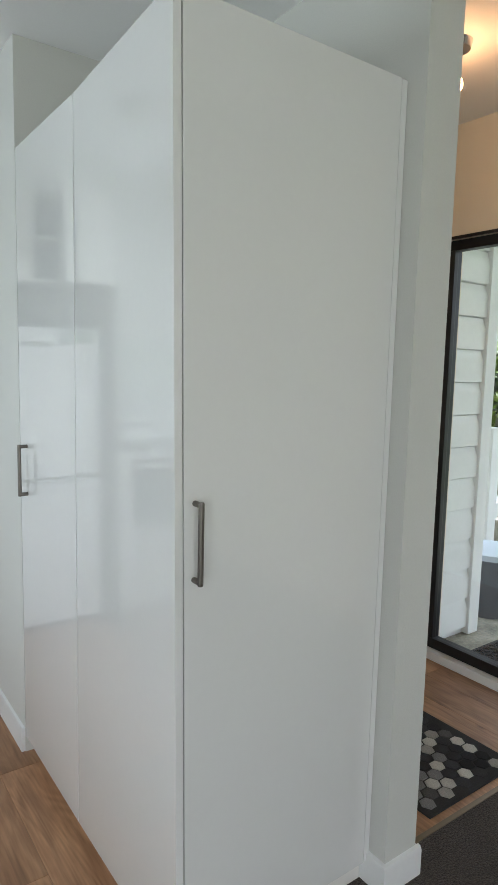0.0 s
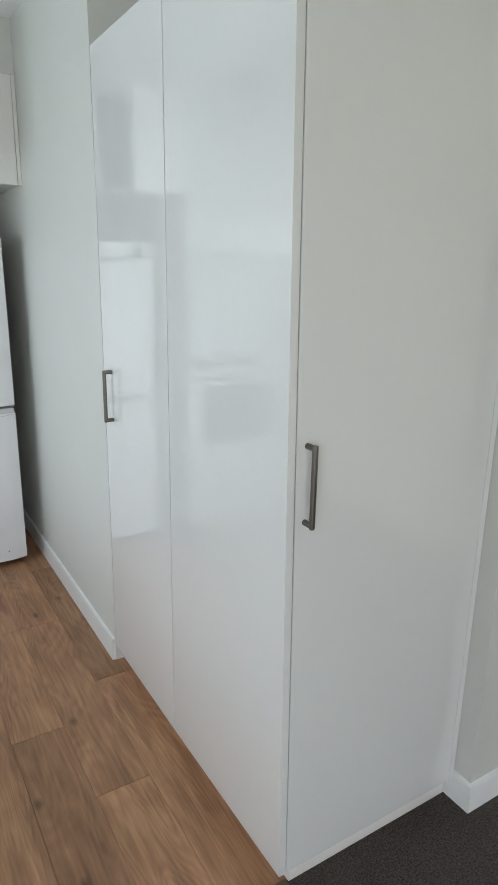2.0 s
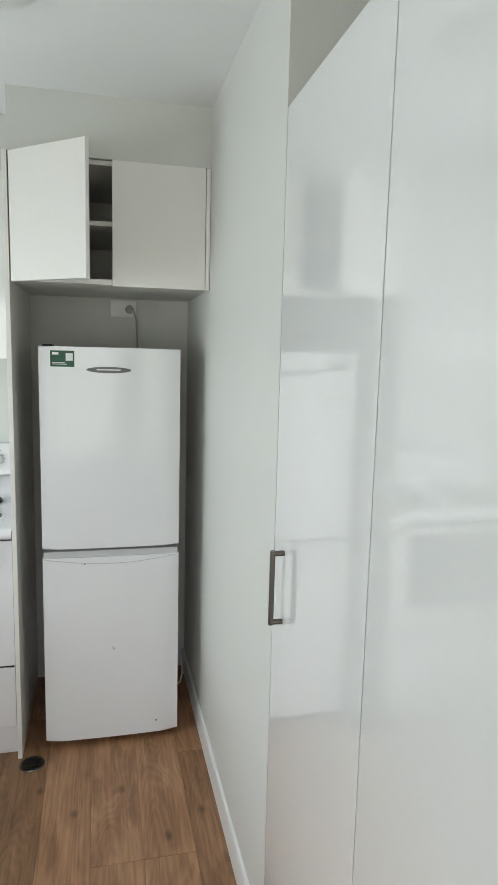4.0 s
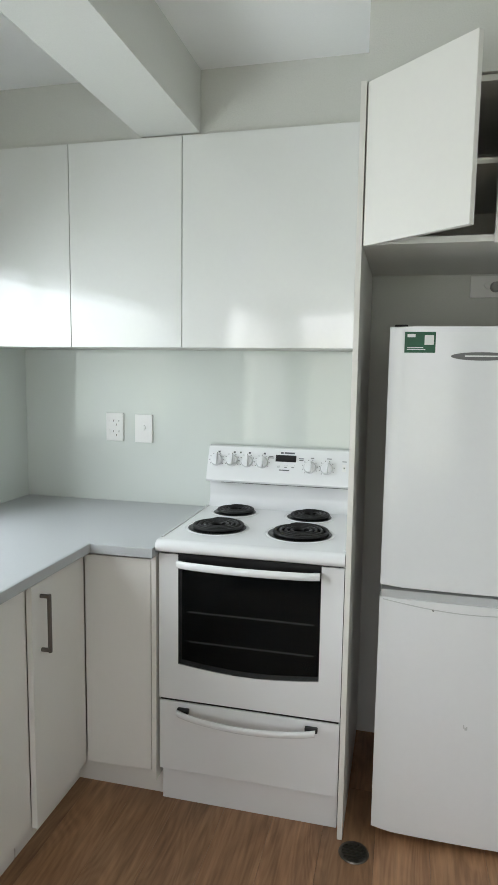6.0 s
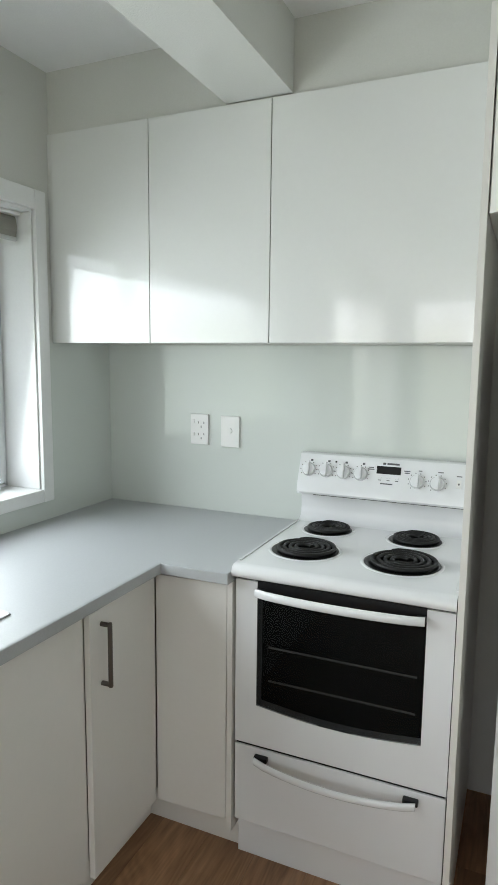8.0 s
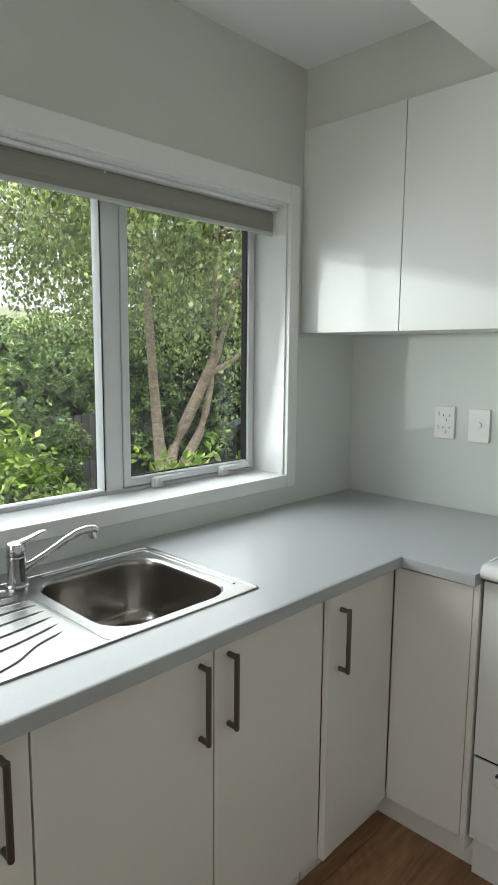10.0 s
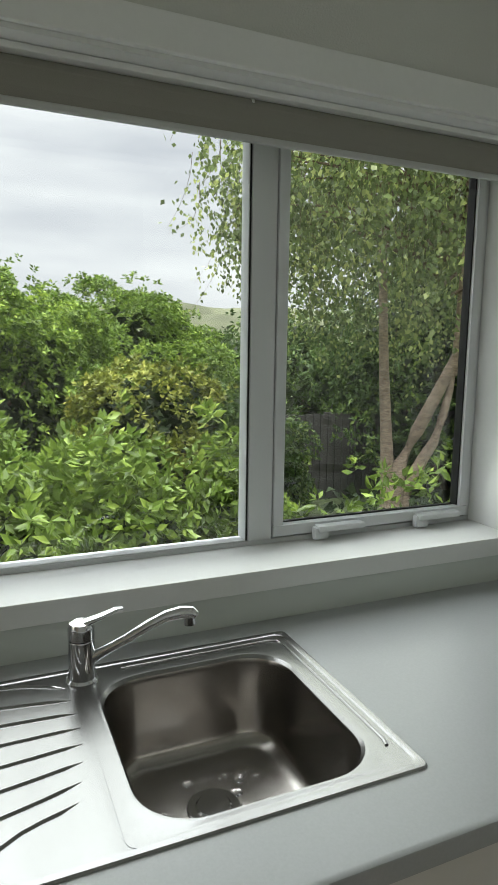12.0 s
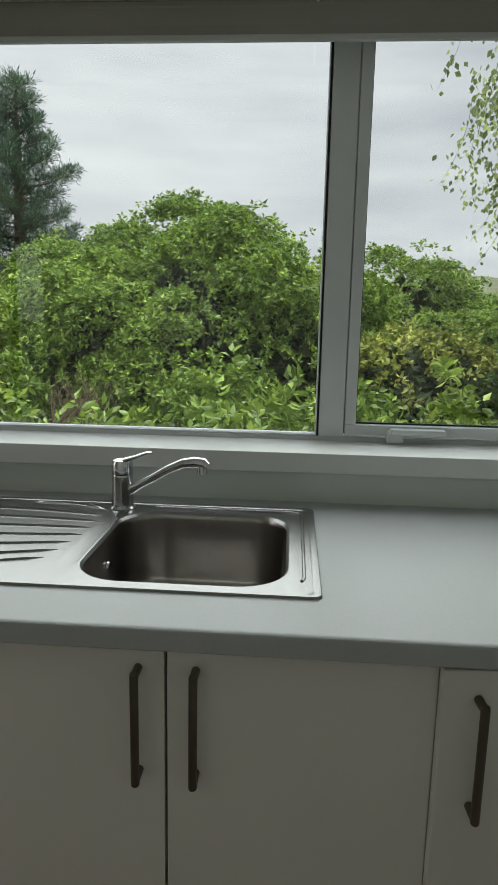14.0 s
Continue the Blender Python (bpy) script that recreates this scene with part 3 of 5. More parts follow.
# base cabinets under the window
bays = [(-2.755, -2.354), (-2.350, -1.949), (-1.945, -1.5415), (-1.5375, -1.166)]
handle_y = [-2.705, -1.998, -1.578, -1.497]
for n, ((ya, yb), hy) in enumerate(zip(bays, handle_y)):
    c = thing("base_cabinet", (0.66, (ya + yb) / 2, 0), "white base cabinet under the grey worktop", "cabinet", "base cabinets under the window")
    bm = bmesh.new()
    hi_a = 0.70 if -2.3 < ya < -1.2 else BT0 - 0.002
    hi_b = 0.70 if -2.3 < yb < -1.2 else BT0 - 0.002
    add_box(bm, WX + 0.02, DX - 0.020, ya + 0.001, ya + 0.017, 0.10, hi_a)
    add_box(bm, WX + 0.02, DX - 0.020, yb - 0.017, yb - 0.001, 0.10, hi_b)
    add_box(bm, WX + 0.02, DX - 0.020, ya + 0.017, yb - 0.017, 0.10, 0.118)
    add_box(bm, WX + 0.01, WX + 0.02, ya + 0.001, yb - 0.001, 0.10, BT0 - 0.002)
    add_box(bm, DX - 0.09, DX - 0.020, ya + 0.017, yb - 0.017, BT0 - 0.02, BT0 - 0.002)
    part("body", bm, M_CARCASS, c, "white melamine carcass")
    d = part("door", box(DX - 0.018, DX, ya, yb, 0.112, BT0 - 0.012, bevel=0.0012), M_DOOR, c)
    bar_handle(d, (DX, hy, 0.637), (1, 0))
    part("kickboard", box(DX - 0.075, DX - 0.06, ya, yb, 0.0, 0.098), M_DOOR, c)
# corner cabinet with a folding pair of doors, a little open
c = thing("corner_cabinet", (0.75, -0.7, 0), "white corner base cabinet with folding door slightly ajar", "cabinet")
bm = bmesh.new()
add_box(bm, WX + 0.02, DX - 0.03, -1.162, -1.146, 0.10, BT0 - 0.002)
add_box(bm, WX + 0.02, 1.186, SY - 0.03, SY - 0.012, 0.10, BT0 - 0.002)
add_box(bm, WX + 0.02, DX - 0.03, -1.146, SY - 0.03, 0.10, 0.118)
add_box(bm, DX - 0.03, 1.186, -0.80, SY - 0.03, 0.10, 0.118)
add_box(bm, WX + 0.006, WX + 0.02, -1.16, SY - 0.012, 0.10, BT0 - 0.002)
part("body", bm, M_CARCASS, c, "white melamine carcass")


def leaf_door(c, p, q, z0, z1, t=0.018):
    """A door leaf standing between two points of the plan, its thickness on the left of the way."""
    d = Vector((q[0] - p[0], q[1] - p[1], 0)).normalized()
    s = Vector((-d.y, d.x, 0)) * t
    bm = bmesh.new()
    add_prism(bm, [(p[0], p[1]), (q[0], q[1]), (q[0] + s.x, q[1] + s.y), (p[0] + s.x, p[1] + s.y)], z0, z1, "z")
    bmesh.ops.bevel(bm, geom=bm.edges[:], offset=0.0012, segments=1, affect="EDGES")
    return part("door", bm, M_DOOR, c)


ld = leaf_door(c, (DX + 0.020, -1.1655), (DX + 0.002, -0.838), 0.112, BT0 - 0.014)
bar_handle(ld, (DX + 0.019, -1.118, 0.630), (1, 0.05))
leaf_door(c, (DX + 0.004, -0.836), (1.186, -0.828), 0.112, BT0 - 0.014)
part("end_panel", box(1.189, 1.205, -0.832, SY - 0.01, 0.0 + 0.08, BT0 - 0.002, bevel=0.001), M_DOOR, c)
bm = box(DX - 0.075, 1.205, -0.775, -0.760, 0.0, 0.098)
add_box(bm, DX - 0.075, DX - 0.06, -1.16, -0.775, 0.0, 0.098)
part("kickboard", bm, M_DOOR, c)

# wall cupboards
for n, (xa, xb) in enumerate(((0.374, 0.7665), (0.7695, 1.192), (1.195, 1.790))):
    c = thing("wall_cupboard", ((xa + xb) / 2, -0.39, 1.518), "glossy white handleless wall cupboard", "cupboard", "wall cupboards")
    part("body", box(xa - 0.001, xb + 0.001, -0.540, SY - 0.002, 1.519, 2.2255), M_CARCASS, c)
    part("door", box(xa, xb, -0.559, -0.5405, 1.5175, 2.224, bevel=0.0012), M_GLOSSDOOR, c, "glossy white flat door")
solid("trim_cupboard_filler", box(WX + 0.001, 0.372, -0.556, SY - 0.007, 1.5178, 2.226), M_GLOSSDOOR, "glossy white filler strip beside the window wall", "trim")
solid("trim_cupboard_filler_stove", box(1.792, 1.8055, -0.556, SY - 0.007, 1.5178, 2.226), M_GLOSSDOOR, "white filler strip beside the tall panel", "trim")

# tall panel between stove and fridge
solid("wall_stove_panel", box(1.8065, 1.8225, -0.845, SY, 0.0, 2.2215, bevel=0.001), M_DOOR, "white full-height panel between stove and fridge", "cabinet panel")

# cupboard over the fridge, one door standing open
c = thing("fridge_cupboard", (2.17, -0.5, 1.79), "white cupboard over the fridge with one door open", "cupboard")
FX0, FX1 = 1.8235, 2.5205
for xa in (FX0, FX1 - 0.016):
    part("side_panel", box(xa, xa + 0.016, -0.8215, SY - 0.001, 1.795, 2.219), M_CARCASS, c, "white melamine side")
part("bottom_panel", box(FX0 + 0.0162, FX1 - 0.0162, -0.8215, SY - 0.001, 1.795, 1.813), M_CARCASS, c)
part("top_panel", box(FX0 + 0.0162, FX1 - 0.0162, -0.8215, SY - 0.001, 2.203, 2.219), M_CARCASS, c)
part("back_panel", box(FX0 + 0.0162, FX1 - 0.0162, SY - 0.012, SY - 0.001, 1.8132, 2.2028), M_CARCASS, c)
part("shelf", box(FX0 + 0.017, FX1 - 0.017, -0.80, SY - 0.012, 2.002, 2.018), M_CARCASS, c)
part("door", box(2.170, 2.503, -0.842, -0.824, 1.789, 2.219, bevel=0.0012), M_DOOR, c)
part("filler", box(2.505, 2.5205, -0.840, -0.822, 1.789, 2.219, bevel=0.001), M_DOOR, c)
a = radians(41)
d = leaf_door(c, (1.826, -0.842), (1.826 + 0.342 * math.cos(a), -0.842 - 0.342 * math.sin(a)), 1.789, 2.219)
for zz in (1.87, 2.14):
    part("hinge", box(1.842, 1.875, -0.832, -0.80, zz - 0.02, zz + 0.02, bevel=0.004), M_CHROME, d, "metal cup hinge")

# worktop, L-shaped, with the cut-out for the sink bowl
SINK_Y0, SINK_Y1, SINK_X0, SINK_X1 = -2.185, -1.322, 0.425, 0.882
BOWL = (0.492, 0.850, -1.712, -1.378)
xs = [WX + 0.007, BOWL[0] - 0.004, BOWL[1] + 0.004, 0.985, 1.206]
ys = [-2.77, BOWL[2] - 0.004, BOWL[3] + 0.004, -0.858, SY - 0.007]
cells = [(i, j) for i in range(4) for j in range(4) if (i < 3 or j == 3) and (i, j) != (1, 1)]
bm = bmesh.new()
corner = {}


def slab_vert(i, j, z):
    if (i, j, z) not in corner:
        corner[i, j, z] = bm.verts.new((xs[i], ys[j], z))
    return corner[i, j, z]


for i, j in cells:
    for z in (BT0, BT1):
        bm.faces.new([slab_vert(i + a, j + c, z) for a, c in ((0, 0), (1, 0), (1, 1), (0, 1))])
    for (di, dj), (p, q) in (((-1, 0), ((0, 0), (0, 1))), ((1, 0), ((1, 0), (1, 1))), ((0, -1), ((0, 0), (1, 0))), ((0, 1), ((0, 1), (1, 1)))):
        if (i + di, j + dj) not in cells:
            bm.faces.new([slab_vert(i + p[0], j + p[1], BT0), slab_vert(i + q[0], j + q[1], BT0), slab_vert(i + q[0], j + q[1], BT1), slab_vert(i + p[0], j + p[1], BT1)])
top = solid("worktop", bm, M_BENCH, "grey laminate L-shaped kitchen worktop", "worktop", kind="", smooth=0)
bm = bmesh.new()
nose = [(0, BT0), (0.006, BT0 + 0.0002), (0.0085, BT0 + 0.002), (0.009, BT0 + 0.005), (0.009, BT1 - 0.0045), (0.0078, BT1 - 0.0016), (0.0045, BT1 - 0.0001), (0, BT1)]
add_prism(bm, [(0.985 + u, v) for u, v in nose], -2.77, -0.862, "y")
add_prism(bm, [(-0.858 - u, v) for u, v in nose], 0.988, 1.206, "x")
part("front_edge", bm, M_BENCH, top)


# ---------------------------------------------------------------- sink and tap
def rect_loop(x0, x1, y0, y1, r, z, seg=8):
    return [(x, y, z) for x, y in rounded(x0, x1, y0, y1, r, seg)]


def skin(bm, loops, close=False):
    rings = [[bm.verts.new(p) for p in lp] for lp in loops]
    n = len(rings[0])
    for a, b in zip(rings, rings[1:]):
        for k in range(n):
            bm.faces.new((a[k], a[(k + 1) % n], b[(k + 1) % n], b[k]))
    if close:
        bm.faces.new(rings[-1])


sink = thing("sink", (0.65, -1.75, BT1), "stainless steel sink with a ribbed drainer set in the worktop", "sink")
Z = BT1
SY0, SY1, SX0, SX1 = SINK_Y0, SINK_Y1, SINK_X0, SINK_X1
bx0, bx1, by0, by1 = BOWL
# rim: outer lip, raised bead, shallow tray, then the edge of the bowl
bm = bmesh.new()
skin(bm, [rect_loop(SX0, SX1, SY0, SY1, 0.012, Z + 0.0005), rect_loop(SX0 + 0.002, SX1 - 0.002, SY0 + 0.002, SY1 - 0.002, 0.012, Z + 0.004),
          rect_loop(SX0 + 0.010, SX1 - 0.010, SY0 + 0.010, SY1 - 0.010, 0.014, Z + 0.0045), rect_loop(SX0 + 0.014, SX1 - 0.012, SY0 + 0.014, SY1 - 0.014, 0.016, Z + 0.0025)])
part("rim", bm, M_STEEL, sink)
# deck with the bowl's opening: bridged ring by ring
bm = bmesh.new()
inner_y0 = by0 - 0.030
skin(bm, [rect_loop(SX0 + 0.014, SX1 - 0.012, inner_y0, SY1 - 0.014, 0.016, Z + 0.0022), rect_loop(SX0 + 0.020, SX1 - 0.016, inner_y0 + 0.002, SY1 - 0.022, 0.02, Z + 0.0022),
          rect_loop(bx0 - 0.026, bx1 + 0.012, by0 - 0.014, by1 + 0.034, 0.075, Z + 0.0020), rect_loop(bx0 - 0.012, bx1 + 0.008, by0 - 0.009, by1 + 0.014, 0.080, Z + 0.0034),
          rect_loop(bx0 - 0.005, bx1 + 0.004, by0 - 0.004, by1 + 0.005, 0.082, Z + 0.0030), rect_loop(bx0, bx1, by0, by1, 0.080, Z - 0.002)])
part("deck", bm, M_STEEL, sink)
bm = bmesh.new()
skin(bm, [rect_loop(bx0, bx1, by0, by1, 0.080, Z - 0.002), rect_loop(bx0 + 0.003, bx1 - 0.003, by0 + 0.003, by1 - 0.003, 0.078, Z - 0.012),
          rect_loop(bx0 + 0.012, bx1 - 0.012, by0 + 0.012, by1 - 0.012, 0.072, Z - 0.130), rect_loop(bx0 + 0.020, bx1 - 0.020, by0 + 0.020, by1 - 0.020, 0.066, Z - 0.150),
          rect_loop(bx0 + 0.042, bx1 - 0.042, by0 + 0.042, by1 - 0.042, 0.056, Z - 0.160), rect_loop(bx0 + 0.115, bx1 - 0.115, by0 + 0.105, by1 - 0.105, 0.045, Z - 0.163)], close=True)
part("bowl", bm, M_BOWL, sink, "deep satin stainless bowl with water drops", smooth=60)
wc = (0.648, -1.555)
bm = bmesh.new()
for r0, r1, zz, h in ((0.044, 0.042, Z - 0.1625, 0.003), (0.030, 0.026, Z - 0.1595, 0.003)):
    add_cyl(bm, (wc[0], wc[1], zz), (0, 0, 1), r0, r1, h, 32)
part("drain_plug", bm, M_CHROME, sink, "round chrome basket waste")
bm = bmesh.new()
add_cyl(bm, (0.665, by0 + 0.0065, Z - 0.055), (0, 1, 0), 0.013, 0.012, 0.004, 20)
part("overflow", bm, M_CHROME, sink)
# drainer plate with raised ribs fanning from the bowl
bm = bmesh.new()
nx, ny = 60, 78
ya, yb = SY0 + 0.014, inner_y0 + 0.016
grid = []
for j in range(ny + 1):
    row = []
    y = ya + (yb - ya) * j / ny
    for i in range(nx + 1):
        x = SX0 + 0.014 + (SX1 - 0.012 - SX0 - 0.014) * i / nx
        row.append(bm.verts.new((x, y, Z + (0.0022 if y < inner_y0 - 0.004 else 0.0017))))
    grid.append(row)
for j in range(ny):
    for i in range(nx):
        bm.faces.new((grid[j][i], grid[j][i + 1], grid[j + 1][i + 1], grid[j + 1][i]))
drainer = part("drainer", bm, M_STEEL, sink)
for k in range(8):
    f = k / 7
    x_in = 0.487 + 0.285 * f
    x_out = 0.455 + 0.385 * f
    y_in = inner_y0 - 0.020 + 0.016 * math.sin(math.pi * f) - 0.02 * f
    y_out = SY0 + 0.05 + 0.05 * abs(f - 0.5)
    if k == 0:
        y_out = -1.93
    pts = []
    for s in range(15):
        u = s / 14
        bend = 0.018 * math.sin(math.pi * u) * (f - 0.5) * 2
        if k == 7:
            bend = 0.030 * math.exp(-((u - 0.22) / 0.16) ** 2) * -0.6 + 0.034 * min(u * 3, 1)
        pts.append((x_in + (x_out - x_in) * u ** 0.8 + bend, y_in + (y_out - y_in) * u, Z + 0.0016))
    bm = bmesh.new()
    w = 0.0042
    left, right, mid = [], [], []
    for i, p in enumerate(pts):
        d = Vector(pts[min(i + 1, 14)]) - Vector(pts[max(i - 1, 0)])
        s = Vector((-d.y, d.x, 0)).normalized()
        t = w * (0.35 if i in (0, 14) else 1)
        left.append(bm.verts.new(Vector(p) + s * t))
        mid.append(bm.verts.new(Vector(p) + Vector((0, 0, 0.0038 if 0 < i < 14 else 0.001))))
        right.append(bm.verts.new(Vector(p) - s * t))
    for i in range(14):
        bm.faces.new((left[i], mid[i], mid[i + 1], left[i + 1]))
        bm.faces.new((mid[i], right[i], right[i + 1], mid[i + 1]))
    part("rib", bm, M_STEEL, drainer, smooth=80)
# raised bead round the sink's back and side
bm = bmesh.new()
path = [(SX0 + 0.030, -1.66), (SX0 + 0.030, SY1 - 0.050), (SX0 + 0.036, SY1 - 0.032), (SX0 + 0.055, SY1 - 0.026), (SX1 - 0.075, SY1 - 0.026), (SX1 - 0.062, SY1 - 0.030)]
add_tube(bm, [(x, y, Z + 0.0012) for x, y in path], 0.0035, 8)
part("bead", bm, M_STEEL, sink, smooth=80)
# water drops in the bowl
for k in range(40):
    x, y = (random.uniform(0.54, 0.74), random.uniform(-1.66, -1.43))
    bm = bmesh.new()
    bmesh.ops.create_icosphere(bm, subdivisions=1, radius=1.0, matrix=Matrix.Translation((x, y, Z - 0.1622)) @ Matrix.Diagonal((random.uniform(0.003, 0.011), random.uniform(0.003, 0.013), 0.0012, 1)))
    part("water_drop", bm, M_GLASS, sink, smooth=80)

tap = thing("mixer_tap", (0.466, -1.735, BT1), "chrome single-lever kitchen mixer tap with swivel spout", "tap")
tx, ty = 0.466, -1.730
bm = bmesh.new()
add_tube(bm, [(tx, ty, Z + 0.001), (tx, ty, Z + 0.004), (tx, ty, Z + 0.008)], [0.028, 0.028, 0.0245], 28)
part("base_ring", bm, M_CHROME, tap)
bm = bmesh.new()
add_tube(bm, [(tx, ty, Z + 0.008), (tx, ty, Z + 0.03), (tx, ty, Z + 0.072), (tx, ty, Z + 0.076)], [0.0235, 0.0225, 0.0225, 0.0215], 28)
part("body", bm, M_CHROME, tap)
bm = bmesh.new()
add_tube(bm, [(tx, ty, Z + 0.078), (tx, ty, Z + 0.096), (tx, ty, Z + 0.106), (tx, ty, Z + 0.110)], [0.0225, 0.0225, 0.0195, 0.010], 28)
part("cap", bm, M_CHROME, tap)
bm = bmesh.new()
lev = [(tx - 0.002, ty - 0.014, Z + 0.098), (tx + 0.006, ty + 0.010, Z + 0.108), (tx + 0.012, ty + 0.034, Z + 0.117), (tx + 0.015, ty + 0.056, Z + 0.126), (tx + 0.016, ty + 0.068, Z + 0.127)]
sec = [(0.012, 0.007), (0.013, 0.006), (0.011, 0.0045), (0.009, 0.0035), (0.004, 0.002)]
rings = []
for p, (w, h) in zip(lev, sec):
    rings.append([(p[0] + w * math.cos(q), p[1], p[2] + h * math.sin(q)) for q in [2 * math.pi * k / 14 for k in range(14)]])
skin(bm, rings, close=True)
part("lever", bm, M_CHROME, tap, smooth=70)
bm = bmesh.new()
sp = [(0.470, -1.718, 0.922), (0.482, -1.690, 0.940), (0.494, -1.658, 0.959), (0.504, -1.622, 0.982), (0.510, -1.592, 0.996), (0.514, -1.568, 1.000), (0.516, -1.550, 0.998), (0.517, -1.543, 0.992)]
add_tube(bm, sp, [0.0115, 0.0088, 0.0086, 0.0092, 0.0100, 0.0112, 0.0114, 0.0095], 16)
part("spout", bm, M_CHROME, tap, smooth=70)
bm = bmesh.new()
add_tube(bm, [(0.516, -1.553, 0.992), (0.5165, -1.552, 0.977)], 0.0105, 16)
part("aerator", bm, M_CHROME, tap)


# ---------------------------------------------------------------- stove
def stove():
    s = thing("stove", (1.505, -0.53, 0), "white freestanding electric stove with four coil elements", "stove")
    x0, x1 = 1.2085, 1.8045
    part("body", box(x0 + 0.004, x1 - 0.002, -0.775, -0.235, 0.02, 0.862), M_ENAMEL, s)
    # cooktop with a rolled front edge
    bm = bmesh.new()
    outline = [(-0.245, 0.866), (-0.835, 0.866), (-0.845, 0.872), (-0.848, 0.884), (-0.843, 0.897), (-0.832, 0.903), (-0.815, 0.904), (-0.300, 0.904), (-0.275, 0.907), (-0.262, 0.915), (-0.245, 0.93)]
    add_prism(bm, outline, x0, x1, "x")
    top = part("cooktop", bm, M_ENAMEL, s, smooth=50)
    for xa, xb in ((x0 + 0.001, x0 + 0.009), (x1 - 0.009, x1 - 0.001)):
        part("side_lip", box(xa, xb, -0.80, -0.30, 0.9035, 0.9075, bevel=0.0015), M_ENAMEL, top)
    # back panel and console
    bm = bmesh.new()
    con = [(-0.238, 0.90), (-0.238, 1.143), (-0.262, 1.146), (-0.281, 1.141), (-0.289, 1.128), (-0.322, 1.040), (-0.326, 1.014), (-0.320, 1.006), (-0.281, 1.002),
           (-0.272, 0.990), (-0.268, 0.950), (-0.272, 0.925), (-0.285, 0.910), (-0.305, 0.9043)]
    add_prism(bm, con, x0 + 0.004, x1 - 0.001, "x")
    console = part("console", bm, M_ENAMEL, s, "white enamelled control console", smooth=40)
    part("vent_slot", box(1.27, 1.772, -0.3165, -0.290, 1.0035, 1.0068), M_BLACK, console)
    n = Vector((0, -0.936, 0.351))

    def on_face(x, z):
        return Vector((x, -0.322 + (z - 1.040) * 0.375, z))

    for k, (x, z) in enumerate(((1.248, 1.090), (1.310, 1.090), (1.371, 1.089), (1.431, 1.088), (1.618, 1.078), (1.682, 1.077))):
        p = on_face(x, z)
        bm = bmesh.new()
        add_cyl(bm, p - n * 0.002, n, 0.0235, 0.0205, 0.013, 28)
        kn = part("knob", bm, M_ENAMEL, console, "white control knob")
        bm = bmesh.new()
        up = Vector((0, 0.351, 0.936))
        side = Vector((1, 0, 0))
        c0 = p + n * 0.009
        q = []
        for w, t, h in ((0.0075, 0.0225, 0.0), (0.0058, 0.0215, 0.015)):
            q.append([c0 + n * h + side * a * w + up * b * t for a, b in ((-1, -1), (1, -1), (1, 1), (-1, 1))])
        va, vb = [bm.verts.new(v) for v in q[0]], [bm.verts.new(v) for v in q[1]]
        bm.faces.new(vb)
        for i in range(4):
            bm.faces.new((va[i], va[(i + 1) % 4], vb[(i + 1) % 4], vb[i]))
        bmesh.ops.bevel(bm, geom=bm.edges[:], offset=0.0015, segments=2, affect="EDGES")
        part("grip", bm, M_ENAMEL, kn)
        # grey ring at the knob's foot: its soft shadow put in as colour
        bm = bmesh.new()
        add_cyl(bm, p - n * 0.0005, n, 0.0240, 0.0240, 0.0016, 28)
        part("skirt_ring", bm, M_FRIDGE_TRIM, kn, "thin grey ring painted as the knob's soft shade")
        for i in range(9):
            an = radians(210 - 30 * i) if k < 4 else radians(230 - 32 * i)
            m = p + side * 0.0285 * math.cos(an) + up * 0.0285 * math.sin(an) + n * 0.0006
            bm = bmesh.new()
            add_cyl(bm, m - n * 0.0008, n, 0.0018, 0.0018, 0.0016, 8)
            part("dial_mark", bm, M_GREYINK, console)

    def plate(x, z, w, h, mat, name, lift=0.0008):
        p = on_face(x, z)
        up, side = Vector((0, 0.351, 0.936)), Vector((1, 0, 0))
        bm = bmesh.new()
        for d in (-0.001, lift):
            for a, b in ((-1, -1), (1, -1), (1, 1), (-1, 1)):
                bm.verts.new(p + side * a * w / 2 + up * b * h / 2 + n * d)
        bm.verts.ensure_lookup_table()
        v = bm.verts
        bm.faces.new((v[4], v[5], v[6], v[7]))
        for i in range(4):
            bm.faces.new((v[i], v[(i + 1) % 4], v[4 + (i + 1) % 4], v[4 + i]))
        part(name, bm, mat, console)

    plate(1.524, 1.106, 0.080, 0.026, M_BLACK, "clock_display", 0.0015)
    for i in range(3):
        plate(1.497 + 0.028 * i, 1.082, 0.012, 0.005, M_ENAMEL, "button", 0.003)
        plate(1.497 + 0.028 * i, 1.074, 0.010, 0.0025, M_GREYINK, "print_bar")
    plate(1.508, 1.1265, 0.010, 0.007, M_GREYINK, "print_mark")
    plate(1.537, 1.1265, 0.040, 0.006, M_GREYINK, "print_bar")
    plate(1.520, 1.063, 0.040, 0.004, M_GREYINK, "print_bar")
    for x, z, w in ((1.465, 1.112, 0.018), (1.465, 1.106, 0.022), (1.584, 1.108, 0.020), (1.584, 1.102, 0.016), (1.626, 1.112, 0.012), (1.690, 1.112, 0.018), (1.748, 1.104, 0.016)):
        plate(x, z, w, 0.003, M_GREYINK, "print_bar")
    plate(1.748, 1.080, 0.014, 0.026, M_SOCKET, "switch", 0.004)
    plate(1.748, 1.080, 0.004, 0.006, M_BLACK, "switch_mark", 0.0046)
    plate(1.343, 1.121, 0.006, 0.006, M_BLACK, "indicator_light", 0.002)
